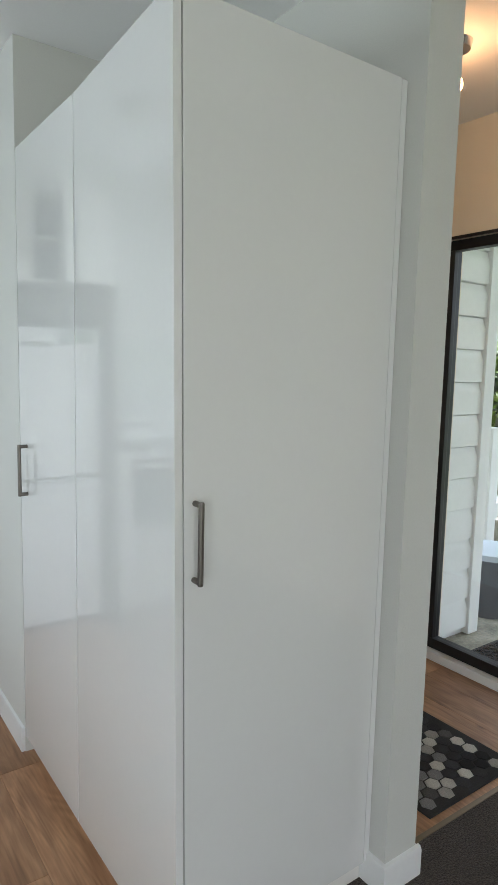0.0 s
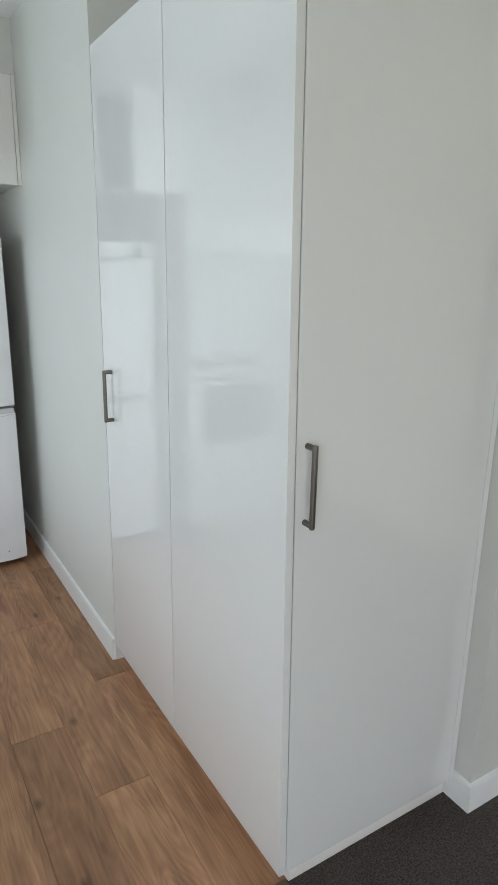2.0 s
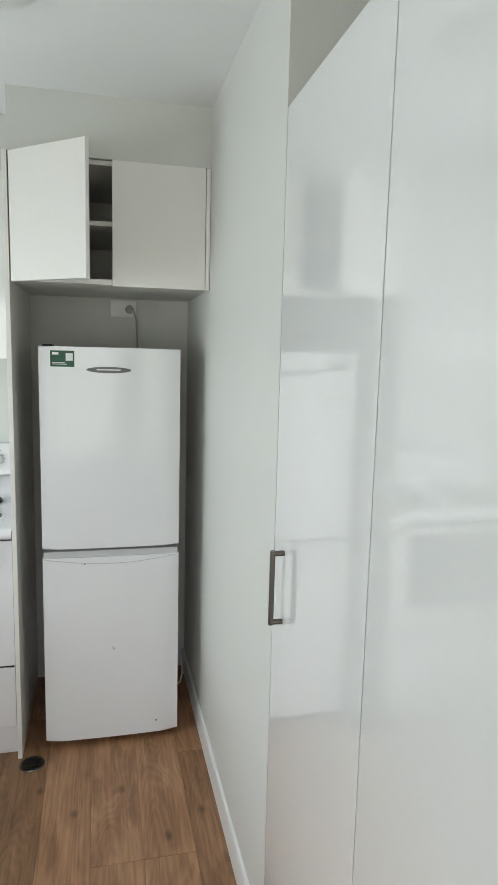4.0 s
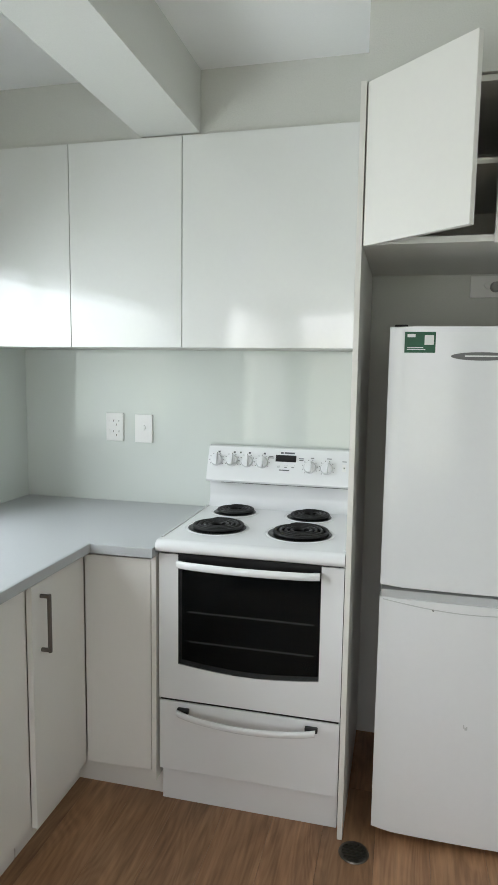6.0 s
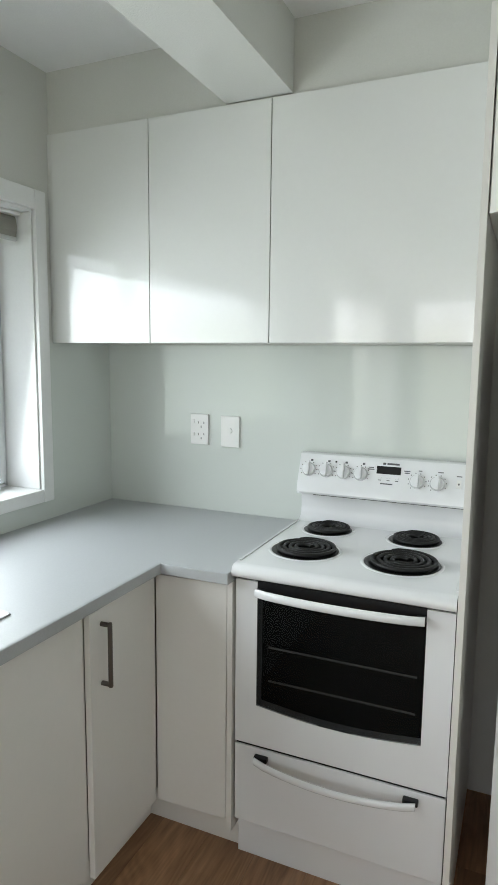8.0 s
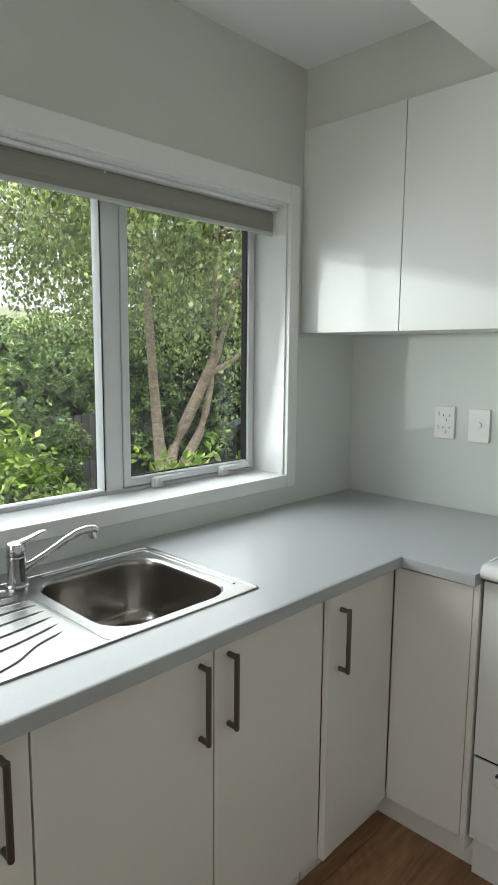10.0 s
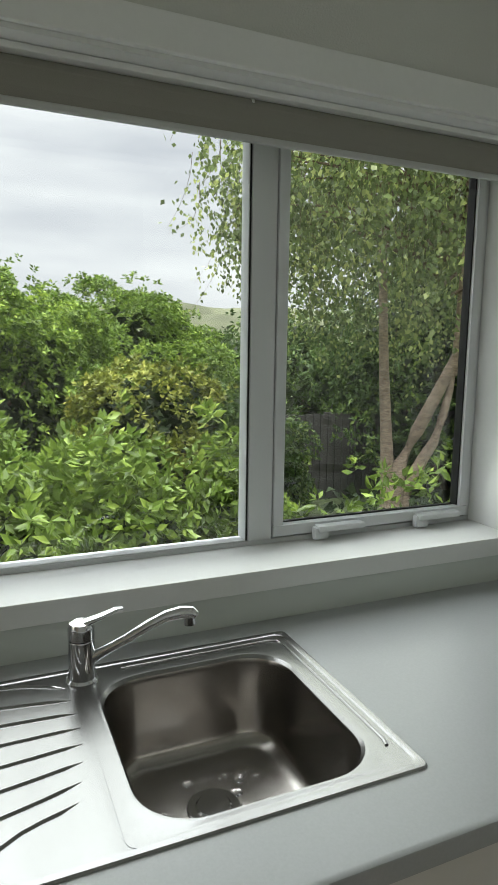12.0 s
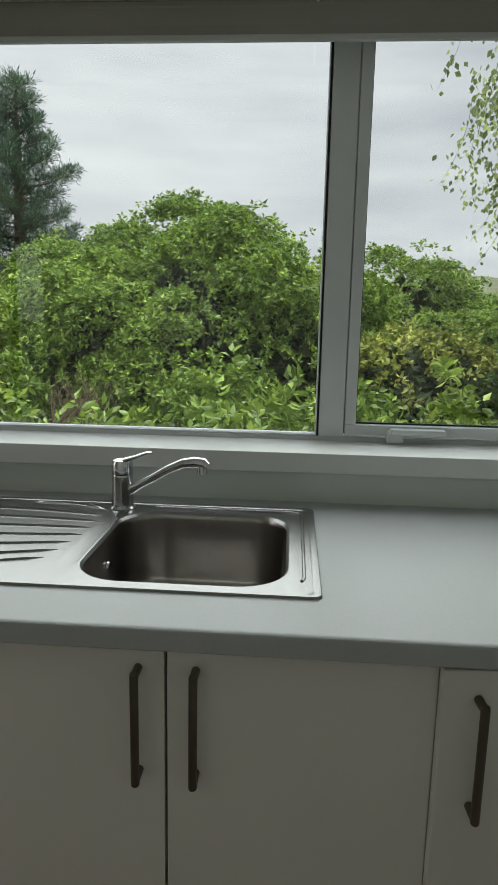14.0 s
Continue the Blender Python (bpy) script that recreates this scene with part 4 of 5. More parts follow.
    for x in (1.250, 1.312, 1.373, 1.433):
        plate(x + 0.006, 1.121, 0.008, 0.007, M_GREYINK, "print_mark")
    # coil elements in their bowls
    for x, y, r in ((1.350, -0.632, 0.098), (1.636, -0.634, 0.104), (1.346, -0.383, 0.078), (1.632, -0.387, 0.080)):
        bm = bmesh.new()
        rings = []
        for rr, zz in ((r + 0.012, 0.9043), (r + 0.010, 0.9062), (r + 0.004, 0.9062), (r + 0.001, 0.9045)):
            rings.append([(x + rr * math.cos(t), y + rr * math.sin(t), zz) for t in [2 * math.pi * k / 40 for k in range(40)]])
        skin(bm, rings)
        part("element_ring", bm, M_ENAMEL, top, smooth=60)
        bm = bmesh.new()
        rings = []
        for rr, zz in ((r + 0.002, 0.9058), (r - 0.004, 0.9072), (r - 0.012, 0.9052), (r * 0.5, 0.9049), (0.012, 0.9049)):
            rings.append([(x + rr * math.cos(t), y + rr * math.sin(t), zz) for t in [2 * math.pi * k / 40 for k in range(40)]])
        skin(bm, rings, close=True)
        part("drip_bowl", bm, M_BOWLBLACK, top, "glossy black drip bowl", smooth=60)
        bm = bmesh.new()
        turns = 4.2
        pts = []
        steps = 150
        for i in range(steps + 1):
            u = i / steps
            an = 2 * math.pi * turns * u + 0.6
            rr = 0.020 + (r - 0.020 - 0.007) * u
            pts.append((x + rr * math.cos(an), y + rr * math.sin(an), 0.9135))
        pts += [(x + (r - 0.007) * math.cos(0.6 + 2 * math.pi * turns + 0.2), y + (r - 0.007) * math.sin(0.6 + 2 * math.pi * turns + 0.2), 0.911)]
        add_tube(bm, pts, 0.0064, 7)
        part("coil", bm, M_COIL, top, "dark spiral heating coil", smooth=80)
        bm = bmesh.new()
        for k in range(3):
            an = radians(30 + 120 * k)
            add_tube(bm, [(x, y, 0.9085), (x + (r - 0.006) * math.cos(an), y + (r - 0.006) * math.sin(an), 0.9085)], 0.002, 6)
        part("coil_support", bm, M_COIL, top)
    # oven door: enamel frame with a bowed lower edge round the glass
    gx0, gx1, gz0, gz1 = 1.277, 1.734, 0.484, 0.822
    fy0, fy1 = -0.822, -0.786
    d = part("oven_door", box(x0 + 0.003, gx0, fy0, fy1, 0.371, 0.857), M_ENAMEL, s, "white enamelled oven door")
    part("door_stile", box(gx1, x1 - 0.002, fy0, fy1, 0.371, 0.857), M_ENAMEL, d)
    bm = bmesh.new()
    low = [(gx0, 0.371), (gx1, 0.371), (gx1, gz0 + 0.008)]
    low += [(gx1 + (gx0 - gx1) * k / 12, gz0 + 0.008 - 0.017 * math.sin(math.pi * k / 12)) for k in range(1, 12)] + [(gx0, gz0 + 0.008)]
    add_prism(bm, low, fy0, fy1, "y")
    part("door_rail", bm, M_ENAMEL, d)
    part("glass", box(gx0, gx1, fy0 + 0.001, fy0 + 0.006, gz0 - 0.008, gz1), M_OVENGLASS, d, "smoked black oven glass", smooth=0)
    bm = box(gx0, gx1, fy0 + 0.0005, fy1, gz1, 0.858)
    part("top_band", bm, M_BLACK, d, "glossy black top band")
    # dark cavity with two racks
    part("cavity_back", box(gx0 - 0.002, gx1 + 0.002, -0.779, -0.7765, 0.46, 0.85), M_OVENIN, s)
    for zz in (0.565, 0.665):
        bm = bmesh.new()
        add_tube(bm, [(gx0 + 0.03, -0.806, zz), (gx1 - 0.02, -0.806, zz)], 0.0030, 8)
        part("oven_rack", bm, M_WIRE, s, "thin chrome oven rack")
    # bowed white bar handles
    bm = bmesh.new()
    pts = [(1.279 + 0.453 * k / 14, -0.842 - 0.022 * math.sin(math.pi * k / 14) ** 0.6, 0.832) for k in range(15)]
    rings = [[(p[0], p[1] + 0.007 * math.cos(q), p[2] + 0.0125 * math.sin(q)) for q in [2 * math.pi * k / 12 for k in range(12)]] for p in pts]
    skin(bm, rings, close=True)
    part("door_handle", bm, M_ENAMEL, d, "white bowed oven handle", smooth=60)
    for x in (1.290, 1.722):
        part("handle_mount", box(x - 0.012, x + 0.012, -0.842, -0.8225, 0.824, 0.840, bevel=0.002), M_BLACK, d)
    dr = part("drawer", box(x0 + 0.003, x1 - 0.002, -0.822, -0.786, 0.122, 0.362, bevel=0.003), M_ENAMEL, s, "white storage drawer front")
    bm = bmesh.new()
    pts = [(1.281 + 0.449 * k / 14, -0.842 - 0.024 * math.sin(math.pi * k / 14) ** 0.6, 0.334 - 0.012 * math.sin(math.pi * k / 14)) for k in range(15)]
    rings = [[(p[0], p[1] + 0.007 * math.cos(q), p[2] + 0.011 * math.sin(q)) for q in [2 * math.pi * k / 12 for k in range(12)]] for p in pts]
    skin(bm, rings, close=True)
    part("drawer_handle", bm, M_ENAMEL, dr, "white bowed drawer handle", smooth=60)
    for x in (1.297, 1.716):
        part("handle_mount", box(x - 0.020, x + 0.020, -0.838, -0.8215, 0.330, 0.346, bevel=0.003), M_BLACK, dr)
    part("plinth", box(x0 + 0.005, x1 - 0.004, -0.797, -0.76, 0.0, 0.120, bevel=0.002), M_ENAMEL, s)
    # black strips filling the gaps round the oven door: shade painted as colour
    part("shadow_gap", box(x0 + 0.006, x1 - 0.006, -0.816, -0.776, 0.3615, 0.3715), M_BLACK, s)
    part("top_gap", box(x0 + 0.006, x1 - 0.006, -0.815, -0.776, 0.857, 0.8655), M_BLACK, s)


stove()


# ---------------------------------------------------------------- fridge
def fridge():
    f = thing("fridge", (2.165, -0.52, 0), "white two-door upright fridge freezer", "fridge")
    x0, x1, yf = 1.907, 2.421, -0.805
    part("body", box(x0 + 0.006, x1 - 0.006, -0.742, -0.27, 0.035, 1.568, bevel=0.004), M_FRIDGE, f)

    def bulged(z0, z1, z_cut=None):
        """A door slab whose face swells gently and whose edges are rounded."""
        bm = bmesh.new()
        face = [(x0 + (x1 - x0) * k / 16, yf - 0.008 * math.sin(math.pi * k / 16) ** 0.7) for k in range(17)]
        outline = [(x0, -0.745), (x0, yf + 0.006)] + face[1:-1] + [(x1, yf + 0.006), (x1, -0.745)]
        add_prism(bm, outline, z0, z1, "z")
        bmesh.ops.bevel(bm, geom=[e for e in bm.edges if abs(e.verts[0].co.z - e.verts[1].co.z) < 1e-5 and e.verts[0].co.y < -0.75 and e.verts[1].co.y < -0.75],
                        offset=0.006, segments=3, affect="EDGES", profile=0.5)
        return bm

    up = part("upper_door", bulged(0.812, 1.571), M_FRIDGE, f, "white fridge door with badge", smooth=50)
    lo = part("lower_door", bulged(0.030, 0.777), M_FRIDGE, f, "white freezer door with a small scratch", smooth=50)
    bm = bmesh.new()
    add_box(bm, x0 + 0.004, x1 - 0.004, -0.800, -0.745, 0.775, 0.800, bevel=0.003)
    part("grip_strip", bm, M_FRIDGE_TRIM, f, "grey recessed grip strip")
    bm = bmesh.new()
    edge = [(x0 + 0.01 + (x1 - x0 - 0.02) * k / 20, yf - 0.008 * math.sin(math.pi * (0.02 + 0.96 * k / 20)) ** 0.7 - 0.0008, 0.772 - 0.022 * math.sin(math.pi * k / 20)) for k in range(21)]
    add_tube(bm, edge, 0.0014, 6)
    part("grip_line", bm, M_FRIDGE_TRIM, lo)
    part("gasket", box(x0 + 0.008, x1 - 0.008, -0.746, -0.741, 0.04, 1.56), M_FRIDGE_TRIM, f)
    bm = bmesh.new()
    add_prism(bm, [(2.156 + 0.081 * math.cos(t), 1.489 + 0.0115 * math.sin(t)) for t in [2 * math.pi * k / 36 for k in range(36)]], yf - 0.0105, yf - 0.006, "y")
    bg = part("badge", bm, M_BADGE, up, "oval silver badge")
    part("badge_mark", box(2.112, 2.198, yf - 0.0112, yf - 0.0104, 1.4875, 1.4915), M_WHITEINK, bg)
    st = part("energy_card", box(1.949, 2.033, yf - 0.0068, yf - 0.0052, 1.498, 1.556), M_GREEN, up, "dark green paper card stuck on the door")
    for xa, xb, za, zb in ((1.956, 1.978, 1.541, 1.550), (1.956, 2.006, 1.506, 1.5085), (1.956, 2.000, 1.511, 1.5135)):
        part("print_bar", box(xa, xb, yf - 0.0076, yf - 0.0067, za, zb), M_WHITEINK, st)
    part("print_panel", box(2.003, 2.028, yf - 0.0076, yf - 0.0067, 1.520, 1.547), M_WHITEINK, st)
    bm = bmesh.new()
    for x, z, w in ((2.162, 0.405, 0.003), (2.170, 0.401, 0.004), (2.166, 0.4, 0.006)):
        add_box(bm, x, x + w, yf - 0.0092, yf - 0.0078, z - 0.002, z + 0.012 - w)
    part("scratch", bm, M_FRIDGE_TRIM, lo)
    for x, z in ((2.062, 0.752), (2.335, 0.080)):
        bm = bmesh.new()
        add_cyl(bm, (x, yf - 0.0045, z), (0, -1, 0), 0.003, 0.003, 0.003, 10)
        part("dent", bm, M_BLACK, lo)
    bm = box(x0 + 0.012, x0 + 0.050, -0.79, -0.70, 1.568, 1.578, bevel=0.004)
    part("hinge_cover", bm, M_BLACK, f, "dark top hinge cover")
    for x in (x0 + 0.05, x1 - 0.05):
        for y in (-0.70, -0.32):
            bm = bmesh.new()
            add_cyl(bm, (x, y, 0.0), (0, 0, 1), 0.018, 0.016, 0.036, 16)
            part("foot", bm, M_BLACK, f)


fridge()


# ---------------------------------------------------------------- sockets and cables
def socket_plate(x, z, w, h, y, label, name="power_socket", slots=True):
    s = thing(name, (x, y, z), label, "socket")
    part("plate", box(x - w / 2, x + w / 2, y - 0.010, y, z - h / 2, z + h / 2, bevel=0.002), M_SOCKET, s)
    if slots:
        for dx, dz in ((-0.012, 0.026), (0.012, 0.026), (0.0, 0.010), (-0.012, -0.018), (0.012, -0.018), (0.0, -0.034)):
            part("pin_slot", box(x + dx + 0.008 - 0.0012, x + dx + 0.008 + 0.0012, y - 0.0108, y - 0.0098, z + dz - 0.004, z + dz + 0.004), M_BLACK, s)
        for dz in (0.030, -0.020):
            part("rocker", box(x - 0.030, x - 0.020, y - 0.0125, y - 0.0098, z + dz - 0.007, z + dz + 0.007, bevel=0.001), M_SOCKET, s)
    else:
        bm = bmesh.new()
        add_cyl(bm, (x, y - 0.009, z + 0.004), (0, -1, 0), 0.011, 0.010, 0.005, 20)
        part("rocker", bm, M_SOCKET, s)
    return s


socket_plate(0.781, 1.198, 0.077, 0.117, SY - 0.006, "white double power socket on the splashback")
socket_plate(0.911, 1.195, 0.077, 0.117, SY - 0.006, "white stove isolator switch on the splashback", "isolator_switch", False)
so = socket_plate(2.228, 1.750, 0.115, 0.075, SY, "white power socket above the fridge", slots=False)
pl = thing("fridge_plug", (2.255, SY - 0.010, 1.748), "grey plug and cable of the fridge", "plug")
bm = bmesh.new()
add_cyl(bm, (2.255, SY - 0.012, 1.748), (0, -1, 0), 0.019, 0.015, 0.035, 20)
part("plug_body", bm, M_CABLE, pl)
bm = bmesh.new()
add_tube(bm, [(2.255, SY - 0.045, 1.748), (2.272, SY - 0.055, 1.735), (2.284, SY - 0.04, 1.70), (2.288, SY - 0.03, 1.64), (2.290, SY - 0.03, 1.55), (2.290, SY - 0.03, 1.3)], 0.004, 8)
part("cable", bm, M_CABLE, pl)
lc = thing("floor_cable", (2.47, -0.42, 0), "thin white cable looped on the floor beside the fridge", "cable")
bm = bmesh.new()
add_tube(bm, [(2.500, -0.30, 0.10), (2.497, -0.36, 0.03), (2.480, -0.40, 0.006), (2.450, -0.42, 0.006), (2.425, -0.38, 0.02), (2.415, -0.3, 0.06)], 0.0035, 8)
part("cord", bm, M_SOCKET, lc)

fd = thing("floor_drain", (1.862, -0.888, 0), "round grey floor vent grille set in the vinyl", "drain")
bm = bmesh.new()
rings = []
for rr, zz in ((0.046, 0.0008), (0.044, 0.005), (0.037, 0.005), (0.036, 0.001)):
    rings.append([(1.862 + rr * math.cos(t), -0.888 + rr * math.sin(t), zz) for t in [2 * math.pi * k / 32 for k in range(32)]])
skin(bm, rings, close=True)
part("ring", bm, M_PEWTER, fd)
for k in range(6):
    yy = -0.888 - 0.028 + 0.0112 * k
    hw = math.sqrt(max(0.037 ** 2 - (yy + 0.888) ** 2, 0.0001))
    part("slat", box(1.862 - hw, 1.862 + hw, yy - 0.0028, yy + 0.0028, 0.0012, 0.0045), M_PEWTER, fd)

# round ceiling light, switched off
cl = thing("ceiling_light", (1.873, -1.515, CEIL), "round frosted ceiling light, switched off", "light")
bm = bmesh.new()
add_cyl(bm, (1.873, -1.515, CEIL), (0, 0, -1), 0.118, 0.118, 0.018, 40)
part("base", bm, M_SOCKET, cl)
bm = bmesh.new()
rings = []
for a in range(0, 91, 10):
    rr, zz = 0.128 * math.cos(radians(a)) + 0.002, CEIL - 0.018 - 0.045 * math.sin(radians(a))
    rings.append([(1.873 + rr * math.cos(t), -1.515 + rr * math.sin(t), zz) for t in [2 * math.pi * k / 40 for k in range(40)]])
skin(bm, rings, close=True)
part("diffuser", bm, M_LAMPOFF, cl, "frosted white diffuser", smooth=60)

# ---------------------------------------------------------------- pantry
pn = thing("pantry", (2.83, -2.38, 0), "tall glossy white pantry cupboard with bar handles", "pantry")
part("body", box(RX + 0.020, PANTRY_X1 - 0.012, PANTRY_Y0 + 0.020, PANTRY_Y1 - 0.002, 0.068, PANTRY_TOP - 0.003), M_CARCASS, pn)
d = part("door", box(RX, RX + 0.018, -2.3485, PANTRY_Y1 - 0.004, 0.064, PANTRY_TOP, bevel=0.0005), M_GLOSSDOOR, pn, "tall glossy white door")
bar_handle(d, (RX, -1.905, 0.957), (-1, 0))
# black strip added behind the door gap, its shade put in as colour
part("gap_seal", box(RX + 0.0183, RX + 0.0198, -2.362, -2.341, 0.070, PANTRY_TOP - 0.004), M_BLACK, pn)


def out_of_plumb(bm, x_max):
    """The corner leans out over the kitchen by three centimetres at its top."""
    for v in bm.verts:
        if v.co.x < x_max and v.co.y < PANTRY_Y0 + 0.03:
            v.co.x -= 0.029 * (v.co.z - 0.30) / 1.78
    return bm


part("side_panel", out_of_plumb(box(RX, RX + 0.018, PANTRY_Y0 - 0.0, -2.3525, 0.064, PANTRY_TOP, bevel=0.0005), 2.6), M_GLOSSDOOR, pn, "tall glossy white panel")
d = part("door", out_of_plumb(box(RX + 0.021, 3.104, PANTRY_Y0, PANTRY_Y0 + 0.018, 0.066, PANTRY_TOP, bevel=0.0012), 2.6), M_GLOSSDOOR, pn, "tall glossy white door")
bar_handle(d, (2.555, PANTRY_Y0, 0.957), (0, -1))
part("filler", box(3.106, PANTRY_X1, PANTRY_Y0 + 0.001, PANTRY_Y0 + 0.019, 0.066, PANTRY_TOP - 0.001, bevel=0.001), M_GLOSSDOOR, pn)
bm = box(RX + 0.05, PANTRY_X1 - 0.013, CARPET_Y - 0.0035, CARPET_Y + 0.014, 0.0, 0.065)
add_box(bm, RX + 0.05, RX + 0.066, CARPET_Y + 0.014, PANTRY_Y1 - 0.002, 0.0, 0.063)
part("kickboard", bm, M_DOOR, pn)

# ---------------------------------------------------------------- hall: mat, lamp, glazed door
mat = thing("door_mat", (3.70, -2.5, 0), "black rubber door mat with grey and beige hexagons", "mat")
MX0, MX1, MY0, MY1 = 3.465, 3.955, -2.872, -2.10
part("rubber_base", box(MX0, MX1, MY0, MY1, 0.0, 0.008, bevel=0.003), M_MATBLACK, mat)
R = 0.0315
pw = R * math.sqrt(3)
hex_mesh = {}
for mt in (M_HEX, M_HEXLIGHT, M_HEXDARK):
    bm = bmesh.new()
    lo = [bm.verts.new((0.90 * R * math.cos(radians(60 * k)), 0.90 * R * math.sin(radians(60 * k)), 0.0)) for k in range(6)]
    hi = [bm.verts.new((0.82 * R * math.cos(radians(60 * k)), 0.82 * R * math.sin(radians(60 * k)), 0.004)) for k in range(6)]
    bm.faces.new(hi)
    for k in range(6):
        bm.faces.new((lo[k], lo[(k + 1) % 6], hi[(k + 1) % 6], hi[k]))
    hex_mesh[mt.name] = finish(bm, "hexagon", mt, 0)
base = world_base(mat)
i = 0
x = MX0 + 0.045
while x < MX1 - 0.035:
    y = MY0 + 0.045 + (pw / 2 if i % 2 else 0)
    while y < MY1 - 0.035:
        pick = random.random()
        mt = M_HEXLIGHT if pick < 0.22 else (M_HEX if pick < 0.65 else M_HEXDARK)
        h = new("hexagon", hex_mesh[mt.name])
        h.parent = mat
        h.location = Vector((x, y, 0.0078)) - base
        y += pw
    x += R * 1.5
    i += 1

HLX, HLY = 3.77, -2.56
hl = thing("hall_light", (HLX, HLY, 2.50), "glowing warm glass ceiling light in the hall", "light")
bm = bmesh.new()
add_cyl(bm, (HLX, HLY, 2.50), (0, 0, -1), 0.055, 0.048, 0.025, 28)
part("base", bm, M_CHROME, hl)
bm = bmesh.new()
add_cyl(bm, (HLX, HLY, 2.477), (0, 0, -1), 0.012, 0.016, 0.075, 18)
part("neck", bm, M_CHROME, hl)
bm = bmesh.new()
bmesh.ops.create_uvsphere(bm, u_segments=24, v_segments=14, radius=0.030, matrix=Matrix.Translation((HLX, HLY, 2.365)))
part("bulb", bm, M_HALLLAMP, hl, "warm glowing bulb", smooth=80)

gd = thing("door_1", (HALL_X + 0.05, -3.05, 0), "black aluminium framed glazed entrance door", "door", kind="structure")
bm = bmesh.new()
for q in ((GD_Y0, GD_Y1, 0.045, 0.095), (GD_Y0, GD_Y1, GD_Z1 - 0.045, GD_Z1), (GD_Y0, GD_Y0 + 0.05, 0.095, GD_Z1 - 0.045), (GD_Y1 - 0.030, GD_Y1, 0.095, GD_Z1 - 0.045)):
    add_box(bm, HALL_X + 0.02, HALL_X + 0.075, q[0], q[1], q[2], q[3], bevel=0.003)
part("door_frame", bm, M_BLACKFRAME, gd)
part("threshold", box(HALL_X - 0.015, HALL_X + 0.12, GD_Y0, GD_Y1 + 0.03, 0.001, 0.044, bevel=0.003), M_TRIM, gd, "white painted threshold")
p = part("pane", box(HALL_X + 0.044, HALL_X + 0.049, GD_Y0 + 0.04, GD_Y1 - 0.02, 0.09, GD_Z1 - 0.04), M_GLASS, gd, "clear glass pane", smooth=0)
p.visible_shadow = False
part("head_trim", box(HALL_X - 0.012, HALL_X + 0.001, GD_Y0 - 0.04, GD_Y1 + 0.03, GD_Z1, GD_Z1 + 0.012), M_BLACKFRAME, gd)
# lounge glazing behind the walker
lg = thing("window_2", (0.25, -5.4, 0), "large aluminium framed lounge window", "window", kind="structure")
bm = bmesh.new()
for q in ((LW_Y0, LW_Y1, 0.0, 0.05), (LW_Y0, LW_Y1, LW_Z1 - 0.05, LW_Z1), (LW_Y0, LW_Y0 + 0.05, 0.05, LW_Z1 - 0.05), (LW_Y1 - 0.05, LW_Y1, 0.05, LW_Z1 - 0.05), (-5.43, -5.37, 0.05, LW_Z1 - 0.05)):
    add_box(bm, 0.20, 0.25, q[0], q[1], q[2], q[3])
part("window_frame", bm, M_ALU, lg)
p = part("pane", box(0.222, 0.227, LW_Y0 + 0.03, LW_Y1 - 0.03, 0.03, LW_Z1 - 0.03), M_GLASS, lg, smooth=0)
p.visible_shadow = False
sl = thing("window_3", (HALL_X + 0.06, -4.875, 1.25), "narrow side window in the lounge wall", "window", kind="structure")
p = part("pane", box(HALL_X + 0.05, HALL_X + 0.055, SL_Y0, SL_Y1, 1.25, 1.80), M_GLASS, sl, smooth=0)
p.visible_shadow = False


# ---------------------------------------------------------------- outside, entrance side
solid("pavement_porch", box(HALL_X + 0.121, 7.4, -6.5, 0.4, -0.35, -0.01), M_CONC, "mossy concrete porch slab", "pavement")
wb = thing("weatherboard_wall", (4.68, -2.0, 0), "white painted weatherboard house wall with corner board", "wall", kind="structure")
part("backing", box(HALL_X + 0.121, 4.86, -2.02, -1.86, -0.01, 3.2), M_CLAD, wb)
for k in range(19):
    z0 = 0.03 + 0.165 * k
    bm = bmesh.new()
    add_prism(bm, [(-2.022, z0), (-2.050, z0 + 0.004), (-2.050, z0 + 0.112), (-2.034, z0 + 0.150), (-2.034, z0 + 0.162), (-2.022, z0 + 0.162)], HALL_X + 0.123, 4.800, "x")
    part("board", bm, M_CLAD, wb)
part("corner_board", box(4.800, 4.885, -2.066, -1.84, -0.005, 3.2, bevel=0.003), M_CLAD, wb)
# unseen roof, added to keep sky light off the porch
solid("porch_roof", box(HALL_X + 0.121, 6.4, -6.5, -0.2, 2.62, 2.74), M_CLAD, "unseen white boarded roof added to shade the entrance", "roof")
bn = thing("rubbish_bin", (5.22, -1.90, -0.01), "grey plastic bucket bin with a pale lid", "bin")
bm = bmesh.new()
add_cyl(bm, (5.22, -1.90, -0.01), (0, 0, 1), 0.15, 0.185, 0.35, 36)
part("tub", bm, M_BIN, bn)
bm = bmesh.new()
add_cyl(bm, (5.22, -1.90, 0.34), (0, 0, 1), 0.20, 0.19, 0.03, 36)
part("lid", bm, M_BINLID, bn, "pale blue-grey lid")
rm = thing("rubber_grille_mat", (4.85, -2.45, -0.01), "black rubber lattice mat outside the door", "mat")
bm = bmesh.new()
add_box(bm, 4.56, 5.00, -3.2, -2.20, -0.009, 0.0)
part("base", bm, M_MATBLACK, rm)
